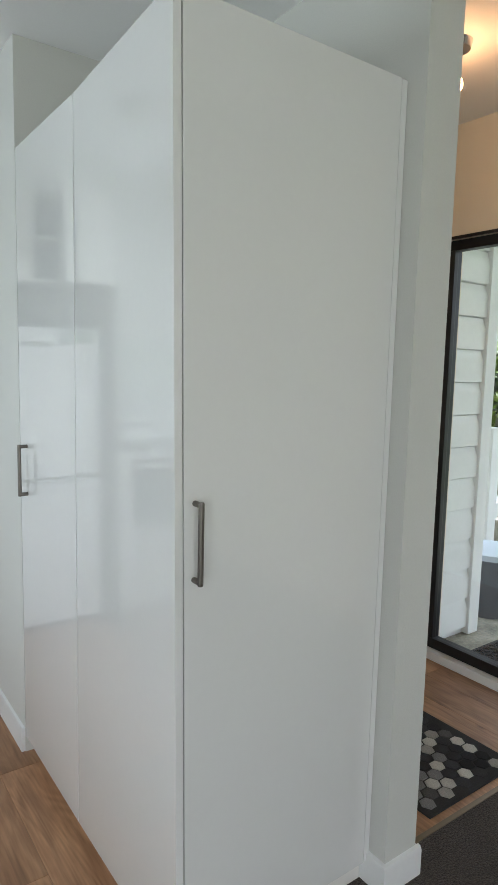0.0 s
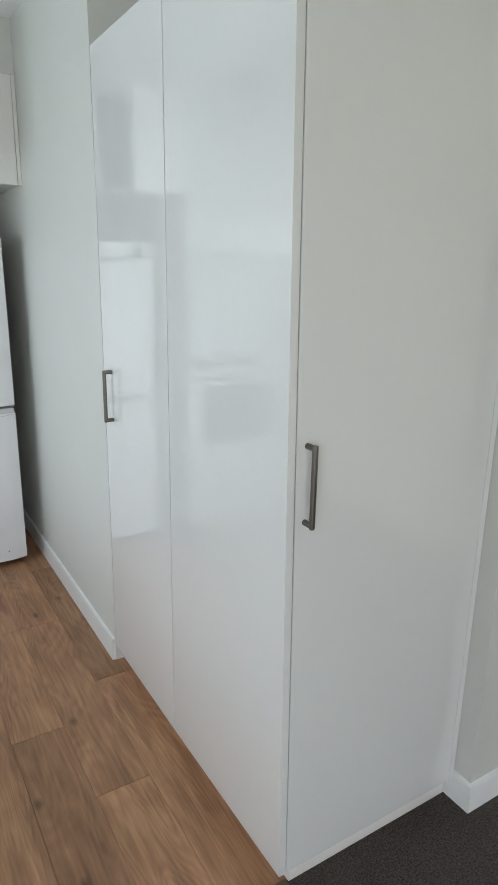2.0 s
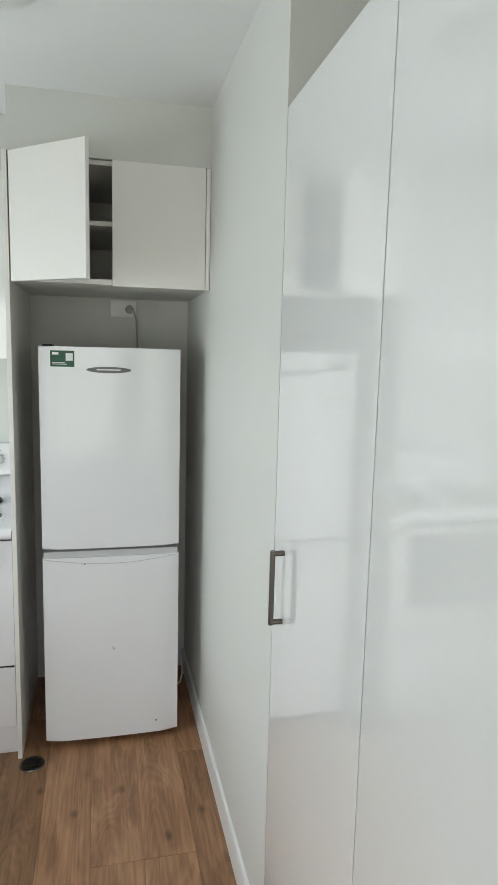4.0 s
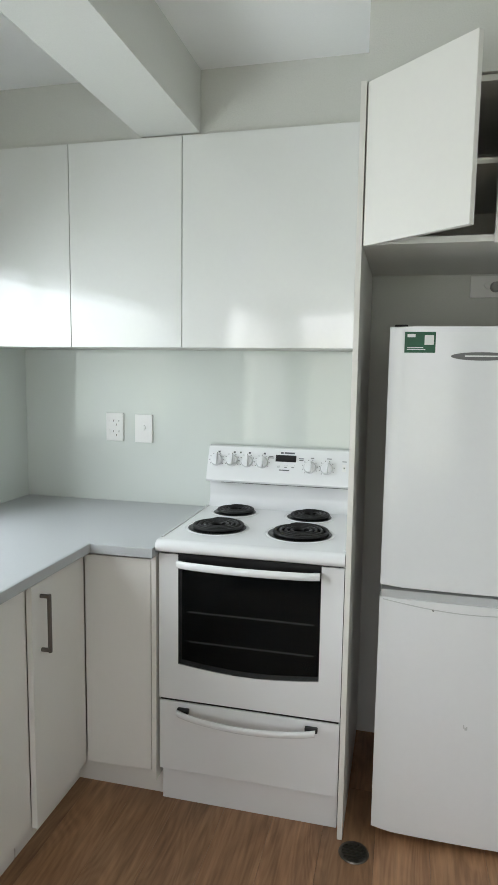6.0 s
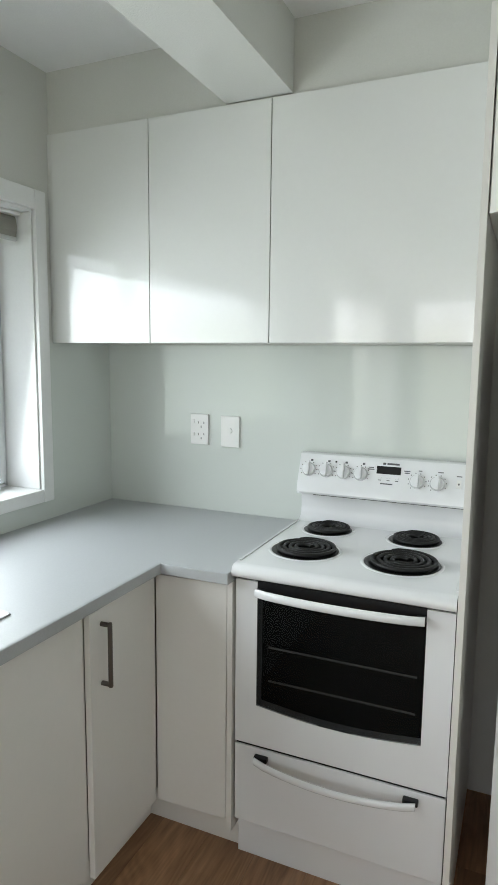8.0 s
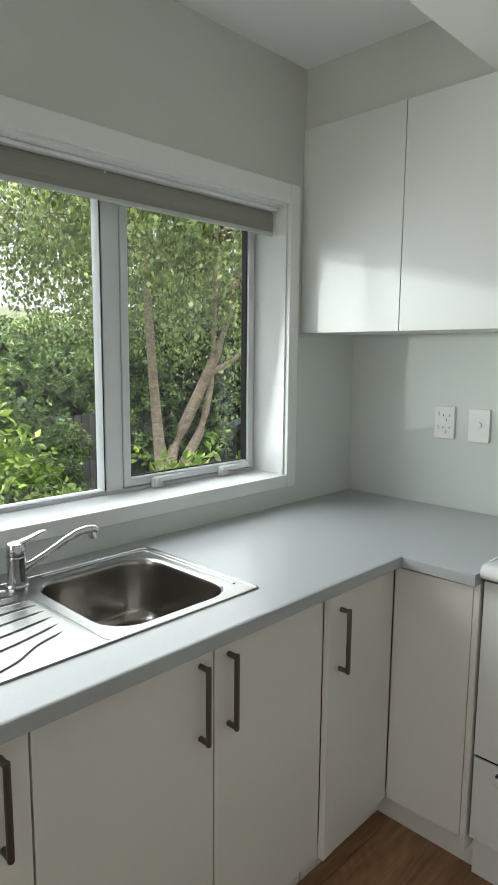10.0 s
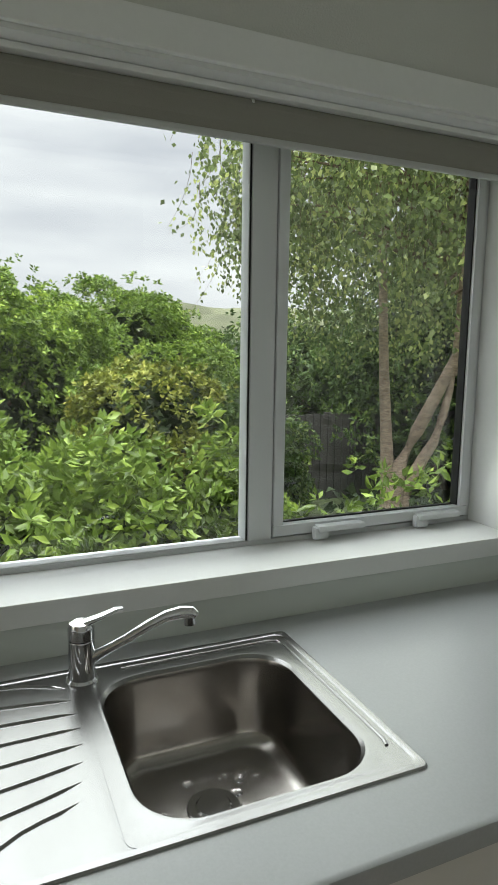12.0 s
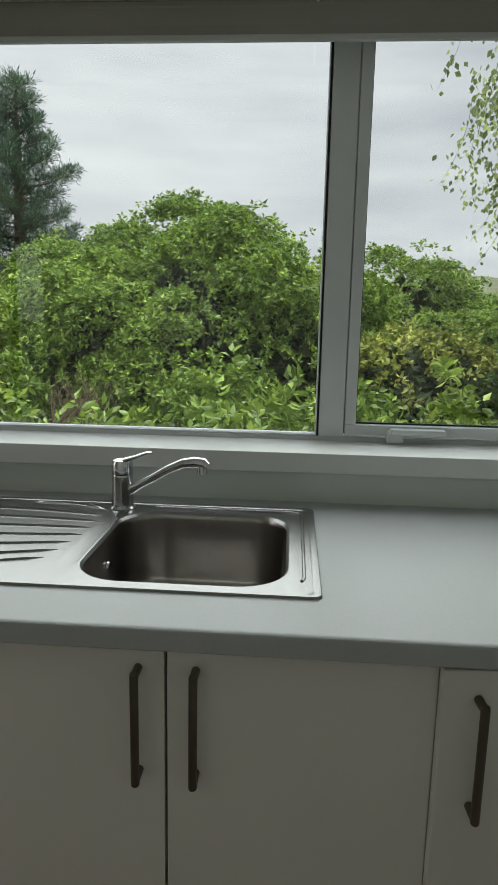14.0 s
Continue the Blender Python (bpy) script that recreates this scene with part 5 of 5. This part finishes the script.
for i in range(8):
    for j in range(17):
        bm = bmesh.new()
        cx, cy = 4.59 + 0.055 * i, -3.17 + 0.058 * j
        add_tube(bm, [(cx + 0.022 * math.cos(q), cy + 0.022 * math.sin(q), 0.003) for q in [2 * math.pi * k / 10 for k in range(11)]], 0.005, 5)
        part("lattice_ring", bm, M_MATBLACK, rm)
ss = thing("concrete_steps", (6.2, -1.3, 0), "weathered concrete garden steps", "steps")
for k in range(6):
    part("step", box(5.75 + 0.28 * k, 7.6, -2.2, -0.5, -0.01 + 0.0, 0.17 * (k + 1), bevel=0.01), M_CONC, ss)
hr = thing("stair_rail", (5.75, -1.55, 0), "white painted timber stair rail", "rail")
for z0 in (0.35, 0.82):
    bm = bmesh.new()
    add_prism(bm, [(5.55, z0), (5.55, z0 + 0.10), (7.35, z0 + 1.20), (7.35, z0 + 1.10)], -1.62, -1.58, "y")
    part("rail", bm, M_CLAD, hr)
part("post", box(5.55, 5.64, -1.65, -1.56, 0.0, 1.05, bevel=0.004), M_CLAD, hr)
part("post", box(7.2, 7.29, -1.65, -1.56, 1.0, 2.0, bevel=0.004), M_CLAD, hr)

# ---------------------------------------------------------------- garden ground, hills
GZ = -1.0
bm = bmesh.new()
bmesh.ops.create_grid(bm, x_segments=2, y_segments=2, size=1500, matrix=Matrix.Translation((0, 0, GZ)))
solid("ground", bm, M_EARTH, "rough grass and garden soil", "ground")
for k, (dist, base_h, amp, y_mid) in enumerate(((420, 26, 16, 0), (800, 52, 28, 200))):
    bm = bmesh.new()
    rows = []
    for i in range(121):
        an = radians(95 + 170 * i / 120)
        h = base_h + amp * (noise.noise((i * 0.06, k * 7.3, 0)) + 0.4 * noise.noise((i * 0.21, k * 3.1, 4)))
        pr = []
        for f, hh in ((0.86, -4), (0.94, h * 0.62), (1.0, h), (1.1, h * 0.8)):
            pr.append(bm.verts.new((dist * f * math.cos(an), dist * f * math.sin(an), GZ + hh)))
        rows.append(pr)
    for a, b in zip(rows, rows[1:]):
        for q in range(3):
            bm.faces.new((a[q], a[q + 1], b[q + 1], b[q]))
    solid("backdrop_hill", bm, M_HILL, "distant grassy hill under the clouds", "hill", smooth=180)


# ---------------------------------------------------------------- foliage
def leaf_mesh(name, centres, axes, sizes, width, mat, fold=0.25, droop=0.0, rng=None):
    """Many single leaves in one mesh: each a folded, pointed blade of four triangles."""
    n = len(centres)
    c, a = np.asarray(centres, float), np.asarray(axes, float)
    a /= np.linalg.norm(a, axis=1)[:, None] + 1e-9
    r = rng.normal(size=(n, 3))
    s = np.cross(a, r)
    s /= np.linalg.norm(s, axis=1)[:, None] + 1e-9
    u = np.cross(s, a)
    L = np.asarray(sizes, float)[:, None]
    W = L * width
    down = np.array([0, 0, -1.0]) * droop * L
    p0 = c
    p1 = c + a * L * 0.45 + s * W * 0.5 + u * W * fold
    p2 = c + a * L + down
    p3 = c + a * L * 0.45 - s * W * 0.5 + u * W * fold
    pm = c + a * L * 0.5 + down * 0.3
    v = np.stack([p0, p1, p2, p3, pm], 1).reshape(-1, 3)
    k = np.arange(n)[:, None] * 5
    f = np.concatenate([k + np.array([[0, 1, 4]]), k + np.array([[1, 2, 4]]), k + np.array([[2, 3, 4]]), k + np.array([[3, 0, 4]])], 1).reshape(-1)
    me = bpy.data.meshes.new(name)
    me.vertices.add(len(v))
    me.vertices.foreach_set("co", v.astype(np.float32).ravel())
    me.loops.add(len(f))
    me.loops.foreach_set("vertex_index", f.astype(np.int32))
    me.polygons.add(len(f) // 3)
    me.polygons.foreach_set("loop_start", np.arange(0, len(f), 3, dtype=np.int32))
    me.update(calc_edges=True)
    me.validate()
    me.materials.append(mat)
    return me


def bush(name, label, centre, radii, shoots, per, leaf, width, mat, seed, spread=0.10, bumps=0.18, low=-0.25, category="bush", lumps=0, lump_r=0.5):
    """A bush of leafy shoots standing over a lumpy dome, with stems inside."""
    rng = np.random.default_rng(seed)
    cx, cy, cz = centre
    rx, ry, rz = radii
    root = thing(name, (cx, cy, GZ), label, category)
    pts, axs, szs = [], [], []
    heads = []
    while len(heads) < lumps:
        d = rng.normal(size=3)
        d /= np.linalg.norm(d)
        if d[2] > low:
            f = 0.90 + 0.10 * rng.random() + bumps * noise.noise((d[0] * 2.2 + seed, d[1] * 2.2, d[2] * 2.2))
            heads.append((np.array([cx + d[0] * rx * f, cy + d[1] * ry * f, cz + d[2] * rz * f]) - d * lump_r * 0.7, lump_r * rng.uniform(0.7, 1.25), d))
    k = 0
    while k < shoots:
        d = rng.normal(size=3)
        d /= np.linalg.norm(d)
        if d[2] < low:
            continue
        k += 1
        lump = 1 + bumps * noise.noise((d[0] * 2.2 + seed, d[1] * 2.2, d[2] * 2.2)) * 1.6 + bumps * 0.5 * noise.noise((d[0] * 6 + seed, d[1] * 6, d[2] * 6))
        depth = 1 - abs(rng.normal()) * 0.10 if rng.random() < 0.8 else rng.uniform(0.6, 0.95)
        tip = np.array([cx + d[0] * rx * lump * depth, cy + d[1] * ry * lump * depth, cz + d[2] * rz * lump * depth])
        grow = np.array([d[0] / rx, d[1] / ry, d[2] / rz + 0.35 / rz])
        grow = grow / np.linalg.norm(grow) + rng.normal(size=3) * 0.25
        grow /= np.linalg.norm(grow)
        if lumps and rng.random() < 0.8:
            at, hr, hd = heads[rng.integers(lumps)]
            e = rng.normal(size=3)
            e /= np.linalg.norm(e)
            e = e + 0.8 * hd + np.array([0, 0, 0.35])
            e /= np.linalg.norm(e)
            tip = at + e * hr * (1 - 0.12 * abs(rng.normal()))
            grow = e + np.array([0, 0, 0.5]) + rng.normal(size=3) * 0.2
            grow /= np.linalg.norm(grow)
        m = per + rng.integers(-2, 3)
        for i in range(m):
            u = i / m
            side = rng.normal(size=3)
            side -= grow * side.dot(grow)
            side /= np.linalg.norm(side)
            pts.append(tip - grow * spread * (1 - u) * 0.75 + side * spread * 0.08)
            axs.append(grow * (0.05 + 0.85 * u * u) + side)
            szs.append(leaf * rng.uniform(0.65, 1.15) * (1.0 - 0.25 * u))
    off = world_base(root)
    pts = np.array(pts) - np.array(off)
    ob = new("leaves", leaf_mesh("leaves", pts, axs, szs, width, mat, rng=rng))
    ob.parent = root
    ob["kind"] = "stuff"
    # dark leaves added inside so gaps between the shoots read as deep shade
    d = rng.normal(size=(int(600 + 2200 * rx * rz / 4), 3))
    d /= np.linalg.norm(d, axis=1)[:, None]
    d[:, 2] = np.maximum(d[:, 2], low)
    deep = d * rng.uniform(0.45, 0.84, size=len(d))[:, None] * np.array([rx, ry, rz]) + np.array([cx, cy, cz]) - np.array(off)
    ob = new("inner_shade_leaves", leaf_mesh("inner_shade_leaves", deep, rng.normal(size=(len(d), 3)), rng.uniform(0.10, 0.19, len(d)) * min(rx, 2.4) ** 0.7, 0.7, M_LEAF_INNER, rng=rng))
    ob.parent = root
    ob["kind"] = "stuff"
    bm = bmesh.new()
    for i in range(9):
        an = 2 * math.pi * i / 9 + seed
        q = [(cx + 0.12 * math.cos(an) * rx, cy + 0.12 * math.sin(an) * ry, GZ - 0.02),
             (cx + 0.35 * math.cos(an) * rx, cy + 0.35 * math.sin(an) * ry, GZ + (cz - GZ) * 0.6),
             (cx + 0.70 * math.cos(an) * rx, cy + 0.70 * math.sin(an) * ry, cz + rz * 0.35)]
        add_tube(bm, q, [0.05 * rx ** 0.5, 0.035 * rx ** 0.5, 0.012], 7)
    part("stems", bm, M_TWIG, root)
    return root


bush("large_dome_bush", "huge rounded evergreen bush with bright new tips", (-9.4, -3.15, 0.2), (3.6, 3.85, 2.85), 17500, 12, 0.100, 0.42, M_LEAF_DOME, 3, spread=0.09, bumps=0.2, lumps=150, lump_r=0.60)
# bare twigs showing in a hollow low in the front of the dome
tw = thing("dry_twigs", (-5.19, -3.78, GZ), "bare brown twigs in a hollow of the bush", "twigs")
rng_t = random.Random(9)
bm = bmesh.new()
for k in range(70):
    y0, y1 = rng_t.uniform(-0.35, 0.35), rng_t.uniform(-0.45, 0.45)
    x0 = rng_t.uniform(-0.25, 0.10)
    add_tube(bm, [(-5.19 + x0, -3.78 + 0.5 * y0, GZ), (-5.19 + x0, -3.78 + y0, 0.33 - 0.25), (-5.19 + x0 - 0.1, -3.78 + y1 * 0.8 + 0.3 * y0, 0.33 + rng_t.uniform(0.0, 0.35))], [0.012, 0.008, 0.003], 5)
part("twig", bm, M_TWIG, tw)
bush("large_dome_bush", "tall rounded evergreen bush behind the garden", (-10.8, 0.6, 0.0), (2.8, 3.0, 2.55), 9000, 12, 0.100, 0.42, M_LEAF_DOME, 5, spread=0.09, bumps=0.2, lumps=110, lump_r=0.54)
bush("large_dome_bush", "dense dark green bush at the garden edge", (-10.5, 4.4, -0.2), (2.6, 2.6, 2.6), 2200, 12, 0.14, 0.42, M_LEAF_DARK, 8, spread=0.15)
bush("dark_bush", "dark green low bush below the birch", (-6.8, 1.3, -0.3), (1.4, 1.3, 1.35), 1500, 10, 0.10, 0.5, M_LEAF_DARK, 11, spread=0.11, lumps=40, lump_r=0.36)
bush("tall_dark_bush", "tall dark hedge bush behind the birch", (-7.4, 6.2, 0.4), (2.0, 2.6, 3.4), 3000, 11, 0.12, 0.5, M_LEAF_DARK, 12, spread=0.14)
bush("tall_dark_bush", "tall dark hedge bush behind the birch", (-4.8, 8.6, 0.9), (2.2, 1.8, 3.4), 2400, 11, 0.12, 0.5, M_LEAF_DARK, 14, spread=0.14)
bush("yellow_bush", "yellow-green flowering bush in the garden", (-6.4, 0.2, 0.0), (1.1, 1.1, 1.40), 1300, 10, 0.10, 0.55, M_LEAF_YELLOW, 13, spread=0.10, lumps=40, lump_r=0.3)
for n, (x, y, rz, s) in enumerate(((-5.6, -2.2, 1.55, 17), (-5.0, -0.9, 1.35, 19), (-5.8, -5.2, 1.7, 20))):
    bush("broadleaf_bush", "leafy green garden bush", (x, y, -0.75), (1.0, 1.0, rz), 1000, 10, 0.13, 0.45, M_LEAF_DOME, s, spread=0.14)
for n, (x, y, rz, s) in enumerate(((-2.4, -2.5, 1.25, 31), (-2.5, -1.7, 1.42, 32), (-2.7, -0.9, 1.36, 33), (-2.9, -0.1, 1.34, 34), (-2.6, -3.4, 1.20, 35), (-2.5, 0.75, 1.28, 36), (-1.9, 1.05, 1.36, 37))):
    sprouts = y > 0.5       # only a few young shoots stand up before the birch
    bush("broadleaf_shrub", "glossy bright green broadleaf shrub below the window", (x, y, -0.62), (0.60, 0.60, rz), 90 if sprouts else 560, 10, 0.112, 0.48, M_LEAF_NEAR, s, spread=0.16, bumps=0.4)


def birch():
    root = thing("birch_tree", (-3.9, 2.2, GZ), "leafy birch tree with leaning pale trunks", "tree")
    bm = bmesh.new()
    stems = [
        ([(-3.84, 2.12, GZ - 0.05), (-3.84, 2.14, -0.35), (-3.84, 2.16, -0.08), (-3.88, 2.22, 0.26), (-3.80, 2.36, 0.62), (-3.67, 2.61, 1.22), (-3.60, 2.71, 1.49), (-3.51, 2.79, 1.85), (-3.40, 2.95, 2.8), (-3.3, 3.1, 4.4)], 0.105),
        ([(-3.82, 2.20, GZ - 0.05), (-3.80, 2.22, -0.15), (-3.77, 2.32, 0.15), (-3.75, 2.42, 0.34), (-3.70, 2.51, 0.52), (-3.67, 2.58, 0.78), (-3.65, 2.64, 1.06), (-3.62, 2.66, 1.5), (-3.6, 2.7, 3.2)], 0.085),
        ([(-3.88, 2.10, GZ - 0.05), (-3.90, 2.11, -0.2), (-3.95, 2.12, 0.25), (-4.02, 2.13, 0.66), (-4.06, 2.10, 1.3), (-4.08, 2.04, 2.4), (-4.05, 2.1, 4.2), (-4.0, 2.2, 5.6)], 0.090),
    ]
    for pts, r in stems:
        n = len(pts)
        add_tube(bm, pts, [r * (1 - 0.75 * i / (n - 1)) for i in range(n)], 12)
    add_tube(bm, [(-3.67, 2.62, 1.22), (-3.56, 2.75, 1.30), (-3.455, 2.86, 1.40), (-3.2, 3.2, 1.9)], [0.042, 0.036, 0.028, 0.012], 8)
    part("trunk", bm, M_BARK, root, "pale brown birch trunks forking low", smooth=80)
    rng = np.random.default_rng(41)
    pts, axs, szs = [], [], []
    bm = bmesh.new()
    spurs = []
    while len(spurs) < 125:
        d = rng.normal(size=3)
        d /= np.linalg.norm(d)
        if d[2] < -0.35:
            continue
        f = rng.uniform(0.35, 1.0) ** 0.6 * (1 + 0.42 * noise.noise((d[0] * 2 + 3, d[1] * 2, d[2] * 2)))
        spurs.append(np.array([-4.0 + d[0] * 2.4 * f, 2.72 + d[1] * 2.8 * f, 3.3 + d[2] * 2.9 * f]))
    for k, spur in enumerate(spurs):
        # a limb from the nearest stem's upper part out to the spur
        root_at = np.array([-3.7 + 0.1 * math.sin(k), 2.6 + 0.3 * math.cos(k), max(1.5, min(spur[2] - 0.5, 4.5))])
        mid = (root_at + spur) / 2 + np.array([0, 0, 0.25])
        add_tube(bm, [tuple(root_at), tuple(mid), tuple(spur)], [0.022, 0.013, 0.005], 5)
        for j in range(13):
            top = spur + rng.normal(size=3) * np.array([0.24, 0.24, 0.16])
            near = top[0] > -4.2
            drop = rng.uniform(0.4, 2.1)
            lowest = rng.uniform(0.75, 1.6) if near else rng.uniform(0.55, 1.3)
            if top[1] < 2.2:      # the side away from the house lifts its skirt
                lowest = max(lowest, 1.0 + 0.85 * (2.2 - top[1]))
            if top[2] - drop < lowest:
                drop = max(top[2] - lowest, 0.2)
            sway = rng.normal(size=2) * 0.22
            if j % 4 == 0:
                line = [top + np.array([sway[0] * u * u, sway[1] * u * u, -drop * u]) for u in np.linspace(0, 1, 5)]
                add_tube(bm, [tuple(q) for q in line], [0.003, 0.0024, 0.002, 0.0015, 0.001], 4)
            for i in range(int(drop * 34) + 3):
                u = rng.random()
                pts.append(top + np.array([sway[0] * u * u, sway[1] * u * u, -drop * u]) + rng.normal(size=3) * 0.055)
                axs.append(rng.normal(size=3) * 0.5 + np.array([0, 0, -0.9]))
                szs.append(rng.uniform(0.042, 0.070))
    part("twigs", bm, M_TWIG, root, smooth=0)
    off = np.array(world_base(root))
    ob = new("crown", leaf_mesh("crown", np.array(pts) - off, axs, szs, 0.72, M_LEAF_BIRCH, fold=0.1, rng=rng))
    ob.parent = root
    ob["kind"] = "stuff"


birch()


def pine():
    root = thing("pine_tree", (-15.2, -8.7, GZ), "dark green pine tree with tiered branches", "tree")
    bm = bmesh.new()
    add_tube(bm, [(-15.2, -8.7, GZ - 0.1), (-15.2, -8.7, 3), (-15.15, -8.65, 7.4)], [0.28, 0.18, 0.03], 10)
    rng = np.random.default_rng(51)
    pts, axs, szs = [], [], []
    for k in range(90):
        z = 0.4 + 6.9 * (k / 90) ** 0.9
        reach = (7.8 - z) * 0.42 * rng.uniform(0.45, 1.25) + 0.15
        an = k * 2.4 + rng.normal() * 0.2
        line = [np.array([-15.2 + reach * u * math.cos(an), -8.7 + reach * u * math.sin(an), z + 0.30 * reach * u * u]) for u in np.linspace(0, 1, 6)]
        add_tube(bm, [tuple(q) for q in line], [0.04, 0.03, 0.025, 0.02, 0.012, 0.006], 5)
        for i in range(int(reach * 620)):
            u = rng.uniform(0.25, 1.0)
            j = min(int(u * 5), 4)
            p = line[j] + (line[j + 1] - line[j]) * (u * 5 - j)
            out = rng.normal(size=3)
            p = p + out * 0.10 * (1.2 - u * 0.5)
            pts.append(p)
            axs.append(out * 0.8 + np.array([math.cos(an) * 0.5, math.sin(an) * 0.5, 0.7]))
            szs.append(rng.uniform(0.09, 0.17))
    part("trunk", bm, M_TWIG, root)
    off = np.array(world_base(root))
    ob = new("needles", leaf_mesh("needles", np.array(pts) - off, axs, szs, 0.13, M_NEEDLE, rng=rng))
    ob.parent = root
    ob["kind"] = "stuff"


pine()

# bank of plants beside the steps, outside the entrance
for n, (x, y, z, r, s) in enumerate(((7.6, -0.9, 0.9, 1.1, 61), (8.4, -1.9, 1.2, 1.2, 62), (7.9, -2.9, 0.6, 0.9, 63))):
    bush("bank_shrub", "lush green shrub on the bank by the steps", (x, y, z), (r, r, r * 1.3), 420, 9, 0.16, 0.3, M_LEAF_NEAR, s, spread=0.16, bumps=0.3)

# timber fence and a neighbour's house glimpsed between the leaves
fe = thing("fence", (-7.4, 4.0, GZ), "weathered dark timber paling fence", "fence")
for k in range(46):
    y = 1.2 + 0.14 * k
    part("paling", box(-7.42, -7.40, y, y + 0.125, GZ, 0.42 + 0.01 * (k % 3)), M_FENCE, fe)
for y in (1.4, 3.4, 5.4, 7.4):
    part("post", box(-7.50, -7.42, y, y + 0.1, GZ, 0.45), M_FENCE, fe)
for z in (-0.6, 0.25):
    part("rail", box(-7.46, -7.42, 1.2, 7.6, z, z + 0.08), M_FENCE, fe)
lt = thing("shed", (-5.2, 5.6, GZ), "low grey shed roof with a white rail", "shed")
bm = bmesh.new()
add_prism(bm, [(-6.4, 0.05), (-4.2, 0.95), (-4.2, 0.85), (-6.4, -0.05)], 5.0, 7.6, "y")
part("roof", bm, M_ROOF, lt, "grey lean-to roof")
part("wall", box(-6.2, -4.3, 5.2, 7.4, GZ, 0.0), M_FENCE, lt)
rl = thing("veranda_rail", (-5.0, 8.0, GZ), "white painted veranda rail", "rail")
part("deck", box(-7.2, -3.6, 7.9, 8.6, GZ, 0.55), M_FENCE, rl)
part("top_rail", box(-7.2, -3.6, 7.98, 8.05, 1.35, 1.42), M_HOUSE, rl)
part("bottom_rail", box(-7.2, -3.6, 7.98, 8.05, 0.62, 0.68), M_HOUSE, rl)
for k in range(13):
    part("baluster", box(-7.1 + 0.28 * k, -7.05 + 0.28 * k, 7.99, 8.04, 0.55, 1.36), M_HOUSE, rl)

# ---------------------------------------------------------------- floor boards
PW = 0.163
plank_mesh = {}


def planks(parent, x_from, x_to, y_from, y_to):
    rng = np.random.default_rng(7)
    lengths = (0.66, 0.99, 1.32)
    i = 0
    x = x_from
    while x < x_to - 0.01:
        w = min(PW, x_to - x)
        y = y_from - rng.choice((0.18, 0.51, 0.33, 0.84, 0.0))
        while y < y_to - 0.005:
            ln = float(rng.choice(lengths))
            a, b = max(y, y_from), min(y + ln, y_to)
            if b - a > 0.01:
                key = (round(w, 3), round(b - a, 3))
                if key not in plank_mesh:
                    bm = bmesh.new()
                    add_box(bm, 0.0004, w - 0.0004, 0.0005, b - a - 0.0005, -0.005, 0.0)
                    bmesh.ops.bevel(bm, geom=[e for e in bm.edges if e.verts[0].co.z > -0.001 and e.verts[1].co.z > -0.001], offset=0.0006, segments=1, affect="EDGES")
                    plank_mesh[key] = finish(bm, "plank", M_WOOD, 0)
                ob = new("plank", plank_mesh[key])
                ob.parent = parent
                ob.location = (x, a, 0.0)
            y += ln
        x += w
        i += 1


floor_ob = bpy.data.objects["floor"]
planks(floor_ob, 0.78 - 0.163, RX + 0.1, CARPET_Y + 0.006, SY)
planks(floor_ob, 3.250, HALL_X, CARPET_Y + 0.006, -1.0)
